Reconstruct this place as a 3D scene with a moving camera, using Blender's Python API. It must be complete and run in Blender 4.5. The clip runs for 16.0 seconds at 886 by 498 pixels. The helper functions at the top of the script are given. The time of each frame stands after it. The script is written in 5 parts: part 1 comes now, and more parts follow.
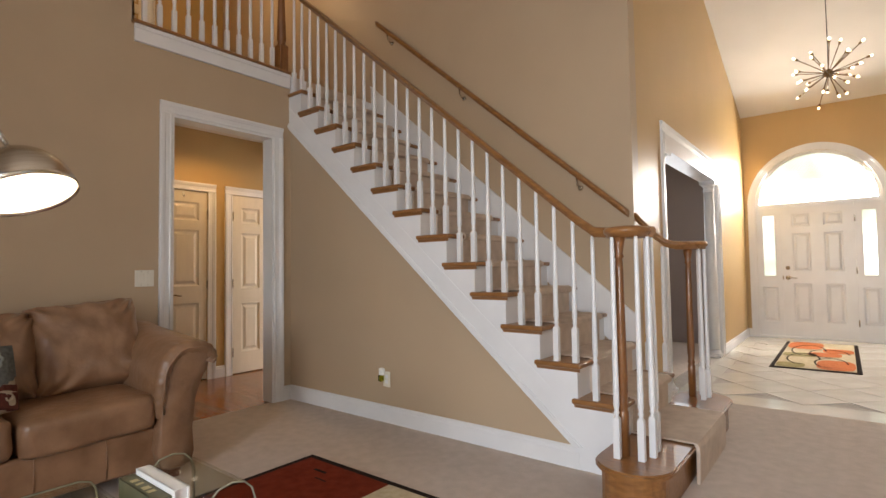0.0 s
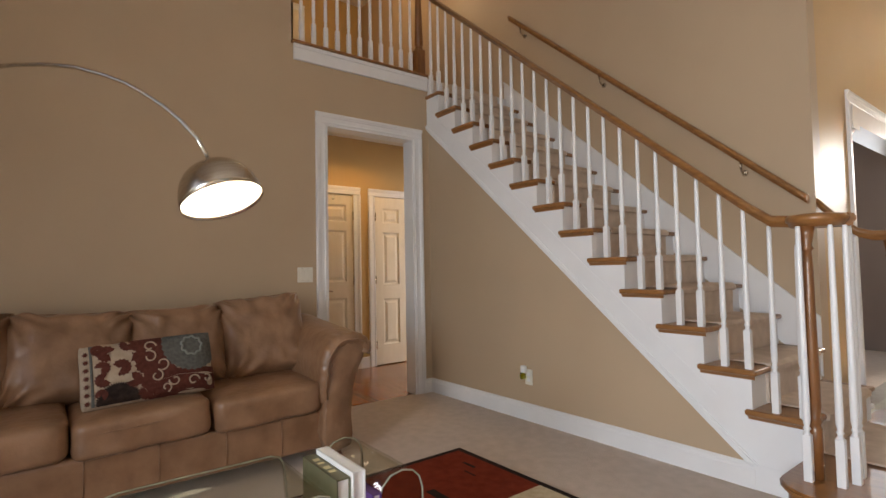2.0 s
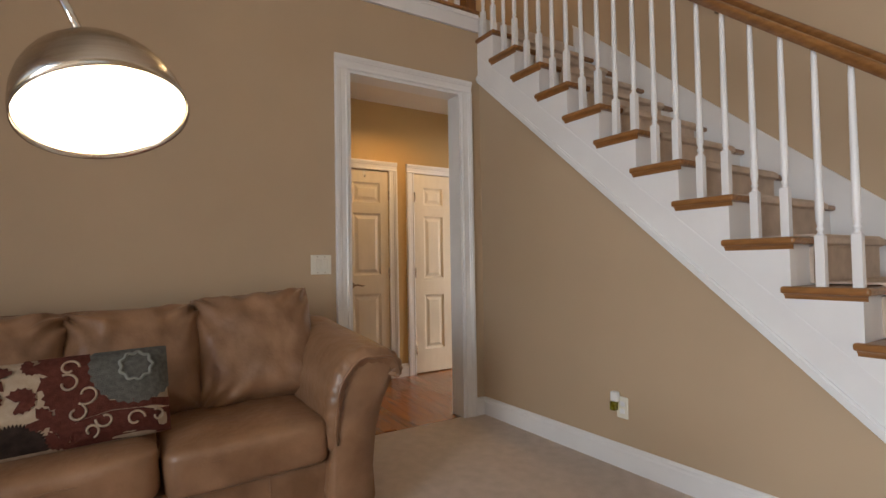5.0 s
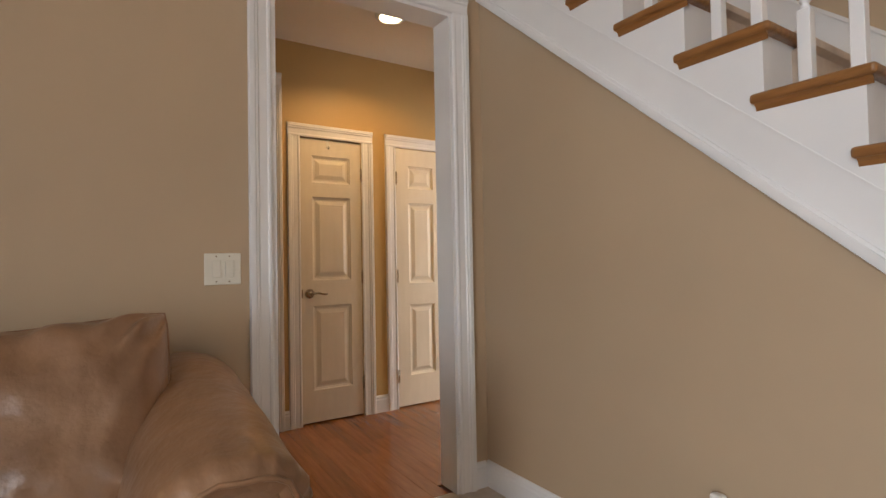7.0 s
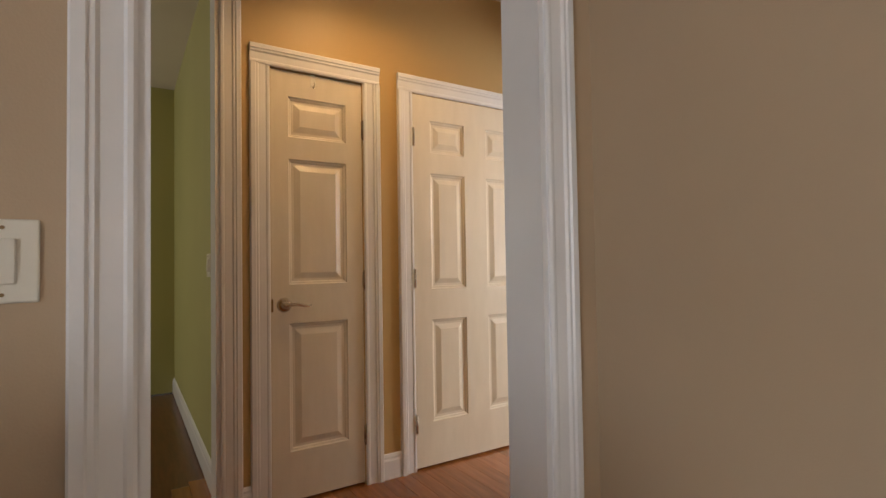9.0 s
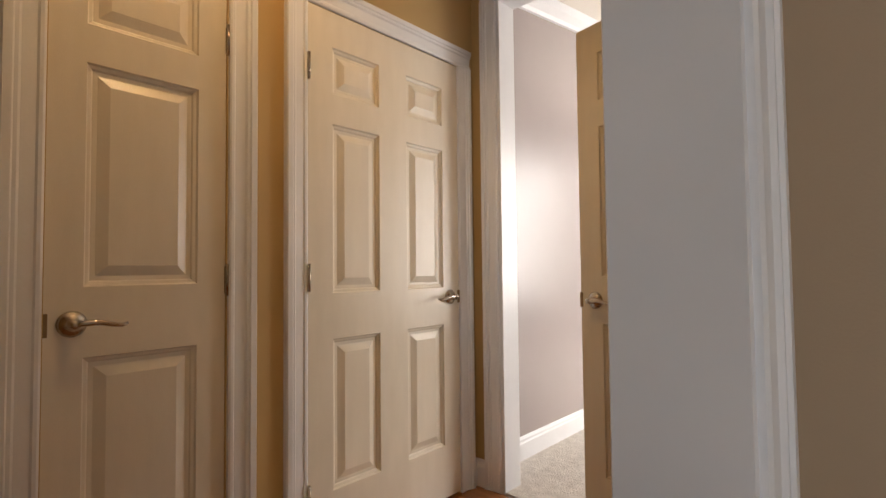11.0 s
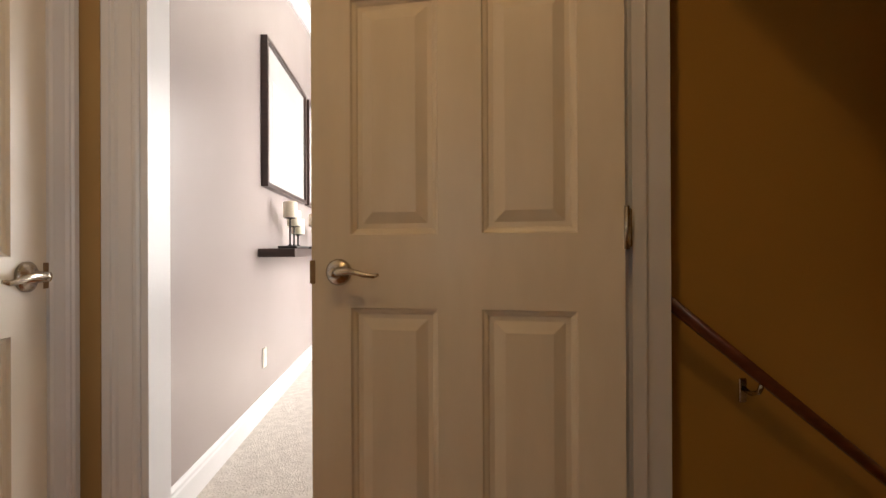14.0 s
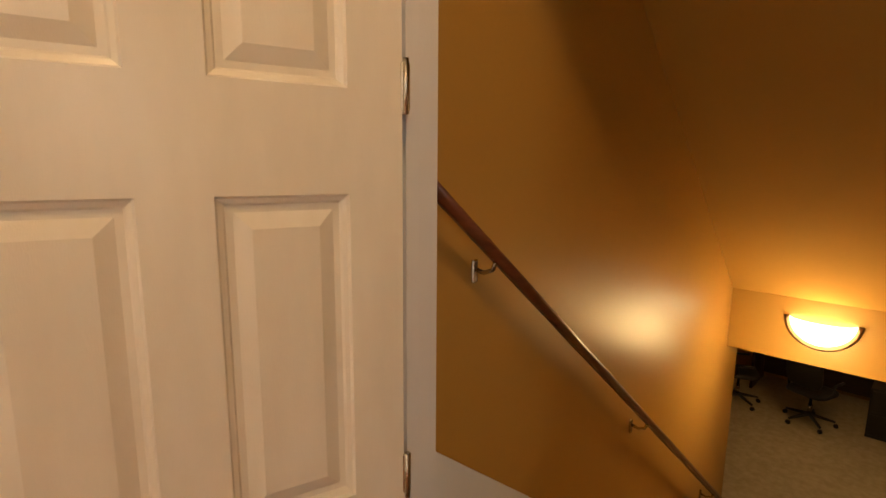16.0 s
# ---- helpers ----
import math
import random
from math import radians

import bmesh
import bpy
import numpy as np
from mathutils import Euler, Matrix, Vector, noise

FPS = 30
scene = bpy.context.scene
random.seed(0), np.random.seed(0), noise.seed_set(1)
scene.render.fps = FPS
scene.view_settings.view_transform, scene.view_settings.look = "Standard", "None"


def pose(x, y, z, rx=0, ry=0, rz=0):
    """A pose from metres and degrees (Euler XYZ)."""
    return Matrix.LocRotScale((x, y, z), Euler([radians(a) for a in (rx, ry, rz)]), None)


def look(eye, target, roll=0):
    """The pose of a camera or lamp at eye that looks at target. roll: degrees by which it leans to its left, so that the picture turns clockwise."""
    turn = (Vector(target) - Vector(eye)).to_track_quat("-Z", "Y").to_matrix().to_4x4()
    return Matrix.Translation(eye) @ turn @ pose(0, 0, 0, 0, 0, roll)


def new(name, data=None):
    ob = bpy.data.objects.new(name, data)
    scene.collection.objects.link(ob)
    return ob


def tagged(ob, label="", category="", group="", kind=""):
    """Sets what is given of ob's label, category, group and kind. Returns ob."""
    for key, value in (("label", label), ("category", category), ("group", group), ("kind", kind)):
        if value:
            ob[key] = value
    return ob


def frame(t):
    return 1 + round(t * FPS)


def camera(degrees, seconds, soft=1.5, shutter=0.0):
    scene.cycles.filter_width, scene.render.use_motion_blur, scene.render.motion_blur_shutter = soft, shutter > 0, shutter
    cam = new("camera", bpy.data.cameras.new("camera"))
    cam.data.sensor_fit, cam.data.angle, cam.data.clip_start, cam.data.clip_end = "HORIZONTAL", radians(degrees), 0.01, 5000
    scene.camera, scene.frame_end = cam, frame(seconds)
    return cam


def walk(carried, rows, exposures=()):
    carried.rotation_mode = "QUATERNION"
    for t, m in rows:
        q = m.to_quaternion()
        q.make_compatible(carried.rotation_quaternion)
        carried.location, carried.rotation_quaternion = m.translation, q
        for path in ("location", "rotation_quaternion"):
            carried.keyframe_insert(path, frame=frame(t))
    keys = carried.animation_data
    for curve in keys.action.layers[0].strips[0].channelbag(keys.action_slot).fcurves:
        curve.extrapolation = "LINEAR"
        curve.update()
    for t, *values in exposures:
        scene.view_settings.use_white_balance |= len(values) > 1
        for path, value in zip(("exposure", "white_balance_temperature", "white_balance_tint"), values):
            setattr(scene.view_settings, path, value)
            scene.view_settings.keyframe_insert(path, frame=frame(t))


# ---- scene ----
cam = camera(82.4, 16.0)
PATH = [
    (0.0, 4.0056, -2.7932, 1.1558, 92.324, 0.877, 38.365),
    (0.5, 3.9759, -2.8182, 1.1549, 92.325, 0.928, 42.131),
    (1.0, 3.9535, -2.8363, 1.1592, 92.278, 1.009, 45.945),
    (1.5, 3.9270, -2.8477, 1.1566, 92.253, 1.115, 49.330),
    (2.0, 3.8939, -2.8497, 1.1493, 92.277, 1.111, 52.387),
    (2.5, 3.8364, -2.8432, 1.1353, 92.284, 1.136, 54.623),
    (3.0, 3.7507, -2.8155, 1.1192, 92.218, 1.165, 55.898),
    (3.5, 3.6228, -2.7573, 1.1194, 92.101, 1.161, 56.714),
    (6.0, 2.5875, -1.9061, 1.1159, 91.607, 0.920, 57.492),
    (6.5, 2.3560, -1.7317, 1.1253, 91.499, 0.915, 57.517),
    (7.0, 2.0876, -1.5684, 1.1363, 91.463, 1.059, 57.722),
    (7.5, 1.8183, -1.4184, 1.1395, 91.367, 1.114, 58.798),
    (8.0, 1.5251, -1.2770, 1.1420, 91.128, 0.951, 59.206),
    (10.5, 0.2584, -0.8548, 1.0582, 92.355, 0.702, 48.201),
    (11.0, 0.1169, -0.7706, 1.0610, 92.185, 0.599, 42.243),
    (11.5, 0.0035, -0.7048, 1.0392, 92.117, 0.573, 35.833),
    (12.0, -0.1051, -0.6179, 1.0069, 92.019, 0.665, 28.430),
    (12.5, -0.2402, -0.5018, 1.0024, 91.292, 0.582, 21.787),
    (13.0, -0.3905, -0.3949, 1.0010, 91.068, 0.528, 15.161),
    (13.5, -0.5152, -0.2954, 0.9912, 90.832, 0.449, 5.722),
    (14.0, -0.6280, -0.1696, 0.9829, 90.090, 0.256, -4.319),
    (14.5, -0.7113, -0.0734, 0.9688, 88.898, 0.289, -13.788),
    (15.0, -0.7759, 0.0223, 0.9389, 87.436, 0.284, -25.336),
    (15.5, -0.7701, 0.1314, 0.9225, 84.152, -0.062, -35.665),
    (16.0, -0.7551, 0.2185, 0.8885, 80.670, -0.471, -44.978),
]
walk(cam, [(t, pose(*r)) for t, *r in PATH], [(0.0, -0.2), (3.5, -0.25), (6.0, -0.15), (7.5, 0.0), (8.5, -0.1), (10.5, -0.4), (13.5, -0.25), (14.5, -0.65), (15.1, -0.4), (15.6, 0.4), (16.0, 0.9)])

# ---- world and light ----
world = bpy.data.worlds.new("world")
scene.world = world
world.use_nodes = True
wn = world.node_tree
sky = wn.nodes.new("ShaderNodeTexSky")
sky.sky_type = "NISHITA"
sky.sun_disc = False
sky.sun_elevation, sky.sun_rotation = radians(38), radians(200)
wn.links.new(sky.outputs[0], wn.nodes["Background"].inputs[0])
wn.nodes["Background"].inputs[1].default_value = 0.12
sun = new("sun", bpy.data.lights.new("sun", "SUN"))
sun.data.energy, sun.data.angle, sun.data.color = 3.0, radians(0.5), (1, 0.95, 0.86)
sun.matrix_world = look((2.5, 12, 10), (-0.8, 5.0, 0))


def area(name, m, sx, sy, energy, colour):
    lamp = new(name, bpy.data.lights.new(name, "AREA"))
    lamp.data.shape, lamp.data.size, lamp.data.size_y = "RECTANGLE", sx, sy
    lamp.data.energy, lamp.data.color = energy, colour
    lamp.matrix_world = m
    return lamp


def bulb(name, at, energy, colour, radius=0.04, spot=0):
    lamp = new(name, bpy.data.lights.new(name, "SPOT" if spot else "POINT"))
    lamp.data.energy, lamp.data.color, lamp.data.shadow_soft_size = energy, colour, radius
    if spot:
        lamp.data.spot_size, lamp.data.spot_blend = radians(spot), 0.6
    lamp.location = at
    return lamp


DAY = (0.89, 0.94, 1.0)
WARM = (1.0, 0.66, 0.33)
area("window_light_south", look((4.3, -6.15, 1.55), (7.6, -1.2, 0.8)), 2.6, 2.1, 350, DAY)
area("window_light_east", look((6.55, -2.6, 1.7), (1.5, 0.2, 0.6)), 2.8, 2.0, 6, DAY)
area("window_light_door", look((3.7, 6.85, 2.45), (3.7, 2, 0.6)), 1.5, 0.8, 150, (1.0, 0.96, 0.90))
area("window_light_bedroom", look((0.55, 4.1, 1.5), (-1.45, 4.0, 1.0)), 2.0, 1.7, 200, (1.0, 0.95, 0.90))
# area lamp added inside the dining room, whose end wall is solid
area("dining_fill", look((1.6, 5.45, 1.6), (1.6, 2, 1.0)), 1.3, 1.4, 25, DAY)
# unseen fill added to brighten the olive kitchen wall; no window behind it
area("kitchen_fill", look((-3.5, -4.3, 1.6), (-2.4, -0.7, 1.2)), 1.6, 1.4, 34, (1.0, 0.95, 0.85))
bulb("downlight_bulb", (-0.80, -0.11, 2.66), 36, (1.0, 0.60, 0.25), 0.05, 150)
bulb("arc_lamp_bulb", (1.82, -2.30, 1.475), 6, (1.0, 0.80, 0.52), 0.04)
bulb("sconce_bulb", (2.40, 0.65, -0.14), 8, (1.0, 0.68, 0.28), 0.12)
bulb("basement_bulb", (6.0, 0.8, -0.75), 13, (1.0, 0.66, 0.30), 0.1)
# added warm fill for the upper hall, without any fixture
bulb("upper_hall_fill", (-1.6, 0.1, 5.0), 22, WARM, 0.06)


# ---- materials ----
def mat(name, a, b, rough=0.5, scale=8.0, bump=0.0, bscale=60.0, metal=0.0, stretch=(1, 1, 1), coat=0.0, spec=0.5, detail=4.0):
    """A noise-mottled surface between the colours a and b, with a fine relief."""
    m = bpy.data.materials.new(name)
    m.use_nodes = True
    n, l = m.node_tree.nodes, m.node_tree.links
    p = n["Principled BSDF"]
    co = n.new("ShaderNodeTexCoord")
    mp = n.new("ShaderNodeMapping")
    mp.inputs["Scale"].default_value = stretch
    l.new(co.outputs["Object"], mp.inputs["Vector"])
    t = n.new("ShaderNodeTexNoise")
    t.inputs["Scale"].default_value, t.inputs["Detail"].default_value = scale, detail
    l.new(mp.outputs[0], t.inputs["Vector"])
    r = n.new("ShaderNodeValToRGB")
    r.color_ramp.elements[0].position, r.color_ramp.elements[1].position = 0.32, 0.68
    r.color_ramp.elements[0].color, r.color_ramp.elements[1].color = (*a, 1), (*b, 1)
    l.new(t.outputs["Fac"], r.inputs[0])
    l.new(r.outputs[0], p.inputs["Base Color"])
    p.inputs["Roughness"].default_value, p.inputs["Metallic"].default_value = rough, metal
    p.inputs["Coat Weight"].default_value = coat
    p.inputs["Specular IOR Level"].default_value = spec
    if bump:
        t2 = n.new("ShaderNodeTexNoise")
        t2.inputs["Scale"].default_value, t2.inputs["Detail"].default_value = bscale, 3
        l.new(mp.outputs[0], t2.inputs["Vector"])
        bn = n.new("ShaderNodeBump")
        bn.inputs["Strength"].default_value, bn.inputs["Distance"].default_value = bump, 0.01
        l.new(t2.outputs["Fac"], bn.inputs["Height"])
        l.new(bn.outputs[0], p.inputs["Normal"])
    return m


def glow(name, colour, strength):
    m = bpy.data.materials.new(name)
    m.use_nodes = True
    p = m.node_tree.nodes["Principled BSDF"]
    p.inputs["Base Color"].default_value = (*colour, 1)
    p.inputs["Emission Color"].default_value = (*colour, 1)
    p.inputs["Emission Strength"].default_value = strength
    return m


def glass(name, colour, rough=0.0):
    m = bpy.data.materials.new(name)
    m.use_nodes = True
    p = m.node_tree.nodes["Principled BSDF"]
    p.inputs["Base Color"].default_value = (*colour, 1)
    p.inputs["Transmission Weight"].default_value = 1
    p.inputs["Roughness"].default_value = rough
    p.inputs["IOR"].default_value = 1.45
    return m


def planks(name, a, b, rough):
    """Wood whose tone shifts from piece to piece, with grain along x."""
    m = mat(name, a, b, rough, 3.0, 0.06, 40, stretch=(1, 14, 14), coat=0.3)
    n, l = m.node_tree.nodes, m.node_tree.links
    info = n.new("ShaderNodeObjectInfo")
    hsv = n.new("ShaderNodeHueSaturation")
    mr = n.new("ShaderNodeMapRange")
    mr.inputs["To Min"].default_value, mr.inputs["To Max"].default_value = 0.85, 1.16
    l.new(info.outputs["Random"], mr.inputs["Value"])
    l.new(mr.outputs[0], hsv.inputs["Value"])
    p = n["Principled BSDF"]
    src = p.inputs["Base Color"].links[0].from_socket
    l.new(src, hsv.inputs["Color"])
    l.new(hsv.outputs[0], p.inputs["Base Color"])
    return m


WALL = mat("tan_paint", (0.46, 0.350, 0.238), (0.49, 0.374, 0.254), 0.42, 1.5, 0.05, 220, spec=0.4)
HALLWALL = mat("ochre_paint", (0.48, 0.32, 0.13), (0.51, 0.345, 0.145), 0.45, 1.5, 0.05, 220)
FOYERWALL = mat("warm_tan_paint", (0.52, 0.34, 0.135), (0.55, 0.36, 0.148), 0.38, 1.5, 0.05, 220)
GREENWALL = mat("olive_paint", (0.42, 0.41, 0.17), (0.45, 0.44, 0.19), 0.45, 1.5, 0.05, 220)
BEDWALL = mat("mauve_paint", (0.36, 0.31, 0.30), (0.39, 0.335, 0.325), 0.27, 1.5, 0.05, 220)
BASEWALL = mat("amber_paint", (0.42, 0.232, 0.052), (0.46, 0.258, 0.060), 0.36, 1.5, 0.05, 220)
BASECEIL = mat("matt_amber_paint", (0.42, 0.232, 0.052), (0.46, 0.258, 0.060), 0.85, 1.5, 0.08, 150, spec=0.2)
CEIL = mat("ceiling_white", (0.74, 0.69, 0.62), (0.78, 0.73, 0.66), 0.8, 2, 0.08, 150)
TRIM = mat("white_trim_paint", (0.74, 0.74, 0.75), (0.80, 0.80, 0.81), 0.32, 3, 0.03, 90)
DOORPAINT = mat("white_door_paint", (0.72, 0.65, 0.53), (0.77, 0.70, 0.58), 0.28, 4, 0.05, 120, stretch=(4, 4, 1))
CARPET = mat("beige_carpet", (0.62, 0.53, 0.46), (0.70, 0.60, 0.53), 0.95, 14, 0.9, 260, spec=0.1, detail=8)
BEDCARPET = mat("pale_carpet", (0.58, 0.54, 0.50), (0.72, 0.68, 0.63), 0.95, 22, 1.0, 120, spec=0.1, detail=8)
RUNNER = mat("runner_carpet", (0.62, 0.50, 0.40), (0.74, 0.61, 0.50), 0.95, 12, 0.9, 260, spec=0.1, detail=8)
BASECARPET = mat("tan_carpet", (0.42, 0.33, 0.20), (0.52, 0.41, 0.26), 0.95, 14, 0.8, 140, spec=0.1)
OAK = mat("oak", (0.20, 0.082, 0.022), (0.32, 0.142, 0.042), 0.32, 5, 0.08, 70, stretch=(1.5, 9, 9), coat=0.35)
OAKV = mat("oak_upright", (0.16, 0.06, 0.017), (0.25, 0.102, 0.030), 0.32, 5, 0.08, 70, stretch=(9, 9, 1.2), coat=0.35)
FLOORWOOD = planks("hall_oak_floor", (0.27, 0.095, 0.026), (0.38, 0.145, 0.042), 0.2)
DARKWOOD = mat("dark_wood", (0.022, 0.010, 0.007), (0.045, 0.020, 0.013), 0.35, 6, 0.05, 60, stretch=(9, 1, 9), coat=0.3)
REDWOOD = mat("cherry_wood", (0.10, 0.028, 0.012), (0.17, 0.05, 0.02), 0.3, 6, 0.05, 60, stretch=(1, 9, 9), coat=0.4)
LEATHER = mat("tan_leather", (0.195, 0.103, 0.053), (0.300, 0.170, 0.096), 0.36, 7, 0.40, 26, detail=9)
NICKEL = mat("brushed_nickel", (0.46, 0.41, 0.34), (0.58, 0.53, 0.45), 0.26, 30, 0.04, 200, metal=1, stretch=(1, 1, 12))
BRONZE = mat("bronze", (0.20, 0.13, 0.07), (0.30, 0.20, 0.11), 0.35, 20, 0.05, 100, metal=1)
STEEL = mat("chrome", (0.62, 0.60, 0.57), (0.70, 0.68, 0.65), 0.16, 10, 0, metal=1)
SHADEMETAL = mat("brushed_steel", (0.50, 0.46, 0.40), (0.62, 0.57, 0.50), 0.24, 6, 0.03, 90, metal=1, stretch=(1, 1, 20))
PLASTIC = mat("ivory_plastic", (0.72, 0.69, 0.60), (0.77, 0.74, 0.65), 0.35, 6)
TILE = mat("cream_tile", (0.60, 0.56, 0.49), (0.72, 0.68, 0.61), 0.14, 3)
GROUT = mat("grey_grout", (0.30, 0.27, 0.24), (0.36, 0.33, 0.29), 0.9, 20, 0.2)
BLACK = mat("black_plastic", (0.012, 0.011, 0.010), (0.022, 0.020, 0.018), 0.5, 8)
RED = mat("rust_red_wool", (0.15, 0.022, 0.010), (0.21, 0.035, 0.016), 0.95, 18, 0.5, 200, spec=0.1)
RUGBLACK = mat("black_wool", (0.018, 0.012, 0.010), (0.035, 0.024, 0.02), 0.95, 30, 0.5, 200, spec=0.1)
RUGCREAM = mat("cream_wool", (0.50, 0.42, 0.28), (0.60, 0.52, 0.37), 0.95, 30, 0.5, 200, spec=0.1)
RUGORANGE = mat("orange_wool", (0.50, 0.14, 0.05), (0.60, 0.20, 0.08), 0.95, 30, 0.5, 200, spec=0.1)
RUGOLIVE = mat("olive_wool", (0.26, 0.22, 0.10), (0.33, 0.28, 0.14), 0.95, 30, 0.5, 200, spec=0.1)
WAX = mat("candle_wax", (0.78, 0.72, 0.58), (0.84, 0.78, 0.65), 0.5, 6)
PAPER = mat("white_paper", (0.78, 0.77, 0.75), (0.83, 0.82, 0.80), 0.7, 10)
PRINT = mat("pale_print", (0.55, 0.55, 0.54), (0.72, 0.72, 0.70), 0.5, 3)
CREAMCLOTH = mat("cream_cloth", (0.36, 0.28, 0.20), (0.43, 0.345, 0.255), 0.9, 40, 0.4, 300, spec=0.1)
BROWNCLOTH = mat("maroon_embroidery", (0.075, 0.022, 0.016), (0.11, 0.035, 0.025), 0.9, 60, 0.5, 300, spec=0.1)
GREYCLOTH = mat("slate_embroidery", (0.085, 0.085, 0.078), (0.13, 0.13, 0.118), 0.9, 60, 0.5, 300, spec=0.1)
LAMPGLOW = glow("lamp_glow", (1.0, 0.88, 0.66), 6.0)
SCONCEGLOW = glow("sconce_glow", (1.0, 0.80, 0.45), 5.0)
BULBGLOW = glow("bulb_glow", (1.0, 0.82, 0.50), 6.0)
WINDOWGLASS = glass("window_glass", (1, 1, 1))


def sheet_glass(name, tint, gloss):
    """A thin clear sheet: tinted see-through with a light reflection."""
    m = bpy.data.materials.new(name)
    m.use_nodes = True
    n, l = m.node_tree.nodes, m.node_tree.links
    clear, shine, mix = n.new("ShaderNodeBsdfTransparent"), n.new("ShaderNodeBsdfGlossy"), n.new("ShaderNodeMixShader")
    clear.inputs["Color"].default_value = (*tint, 1)
    shine.inputs["Roughness"].default_value = 0.02
    mix.inputs["Fac"].default_value = gloss
    l.new(clear.outputs[0], mix.inputs[1])
    l.new(shine.outputs[0], mix.inputs[2])
    l.new(mix.outputs[0], n["Material Output"].inputs["Surface"])
    return m


TABLEGLASS = sheet_glass("smoked_glass", (0.91, 0.91, 0.86), 0.07)
GLASSEDGE = mat("green_glass_edge", (0.26, 0.26, 0.20), (0.38, 0.38, 0.30), 0.12, 20)
PURPLECOVER = mat("purple_cover", (0.06, 0.02, 0.14), (0.09, 0.035, 0.19), 0.5, 12)
GREENGLASS = glass("green_liquid", (0.55, 0.62, 0.05))
# woods that emit their own colour, standing in for bright daylight outdoors
WOODSGLOW = mat("glowing_woods", (0.55, 0.62, 0.42), (0.95, 0.96, 0.92), 0.95, 0.55, detail=10)
fp = WOODSGLOW.node_tree.nodes["Principled BSDF"]
WOODSGLOW.node_tree.links.new(fp.inputs["Base Color"].links[0].from_socket, fp.inputs["Emission Color"])
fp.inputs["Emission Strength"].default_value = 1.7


# ---- building blocks ----
def box(bm, x0, y0, z0, x1, y1, z1):
    c = [bm.verts.new(p) for p in ((x0, y0, z0), (x1, y0, z0), (x1, y1, z0), (x0, y1, z0), (x0, y0, z1), (x1, y0, z1), (x1, y1, z1), (x0, y1, z1))]
    return [bm.faces.new([c[i] for i in f]) for f in ((3, 2, 1, 0), (4, 5, 6, 7), (0, 1, 5, 4), (1, 2, 6, 5), (2, 3, 7, 6), (3, 0, 4, 7))]


def boxes(*dims):
    bm = bmesh.new()
    for d in dims:
        box(bm, *d)
    return bm


def rounded(d, r=0.004, n=2):
    bm = boxes(d)
    bmesh.ops.bevel(bm, geom=bm.edges[:], offset=r, segments=n, affect="EDGES", profile=0.5)
    return bm


def prism(pts, axis, a, b):
    """A polygon in the plane across an axis, run from a to b along it."""
    bm = bmesh.new()
    put = {"x": lambda u, v, w: (w, u, v), "y": lambda u, v, w: (u, w, v), "z": lambda u, v, w: (u, v, w)}[axis]
    lo = [bm.verts.new(put(u, v, a)) for u, v in pts]
    hi = [bm.verts.new(put(u, v, b)) for u, v in pts]
    bm.faces.new(lo)
    bm.faces.new(hi[::-1])
    for i in range(len(pts)):
        j = (i + 1) % len(pts)
        bm.faces.new((lo[i], hi[i], hi[j], lo[j]))
    bmesh.ops.recalc_face_normals(bm, faces=bm.faces[:])
    return bm


def lathe(profile, n=16, m=None):
    """A turned shape: (radius, height) rows round z."""
    bm = bmesh.new()
    rings = []
    for r, z in profile:
        rings.append([bm.verts.new((r * math.cos(2 * math.pi * i / n), r * math.sin(2 * math.pi * i / n), z)) for i in range(n)])
    for a, b in zip(rings, rings[1:]):
        for i in range(n):
            bm.faces.new((a[i], a[(i + 1) % n], b[(i + 1) % n], b[i]))
    bm.faces.new(rings[0][::-1])
    bm.faces.new(rings[-1])
    for f in bm.faces:
        f.smooth = len(f.verts) == 4
    if m:
        bm.transform(m)
    return bm


def tube(points, r, n=10, taper=None, squash=1.0):
    """A round bar along a line of points."""
    bm = bmesh.new()
    pts = [Vector(p) for p in points]
    rings = []
    up = Vector((0, 0, 1))
    for i, p in enumerate(pts):
        d = (pts[min(i + 1, len(pts) - 1)] - pts[max(i - 1, 0)]).normalized()
        s = d.cross(up)
        s = s.normalized() if s.length > 1e-3 else Vector((1, 0, 0))
        v = s.cross(d)
        k = r if taper is None else taper[i]
        rings.append([bm.verts.new(p + s * k * math.cos(2 * math.pi * j / n) + v * k * squash * math.sin(2 * math.pi * j / n)) for j in range(n)])
    for a, b in zip(rings, rings[1:]):
        for j in range(n):
            f = bm.faces.new((a[j], a[(j + 1) % n], b[(j + 1) % n], b[j]))
            f.smooth = True
    bm.faces.new(rings[0][::-1])
    bm.faces.new(rings[-1])
    bmesh.ops.recalc_face_normals(bm, faces=bm.faces[:])
    return bm


def merge(*bms):
    out = bmesh.new()
    for b in bms:
        me = bpy.data.meshes.new("tmp")
        b.to_mesh(me)
        b.free()
        out.from_mesh(me)
        bpy.data.meshes.remove(me)
    return out


def mesh_of(name, bm, material):
    me = bpy.data.meshes.new(name)
    bm.to_mesh(me)
    bm.free()
    me.materials.append(material)
    return me


def part(name, bm, material, parent, label="", m=None):
    ob = new(name, mesh_of(name, bm, material))
    ob.parent = parent
    if m is not None:
        ob.matrix_basis = m
    return tagged(ob, label)


def thing(name, label, category, m=None, group="", kind=""):
    ob = new(name)
    ob.empty_display_size = 0.1
    if m is not None:
        ob.matrix_basis = m
    return tagged(ob, label, category, group, kind)


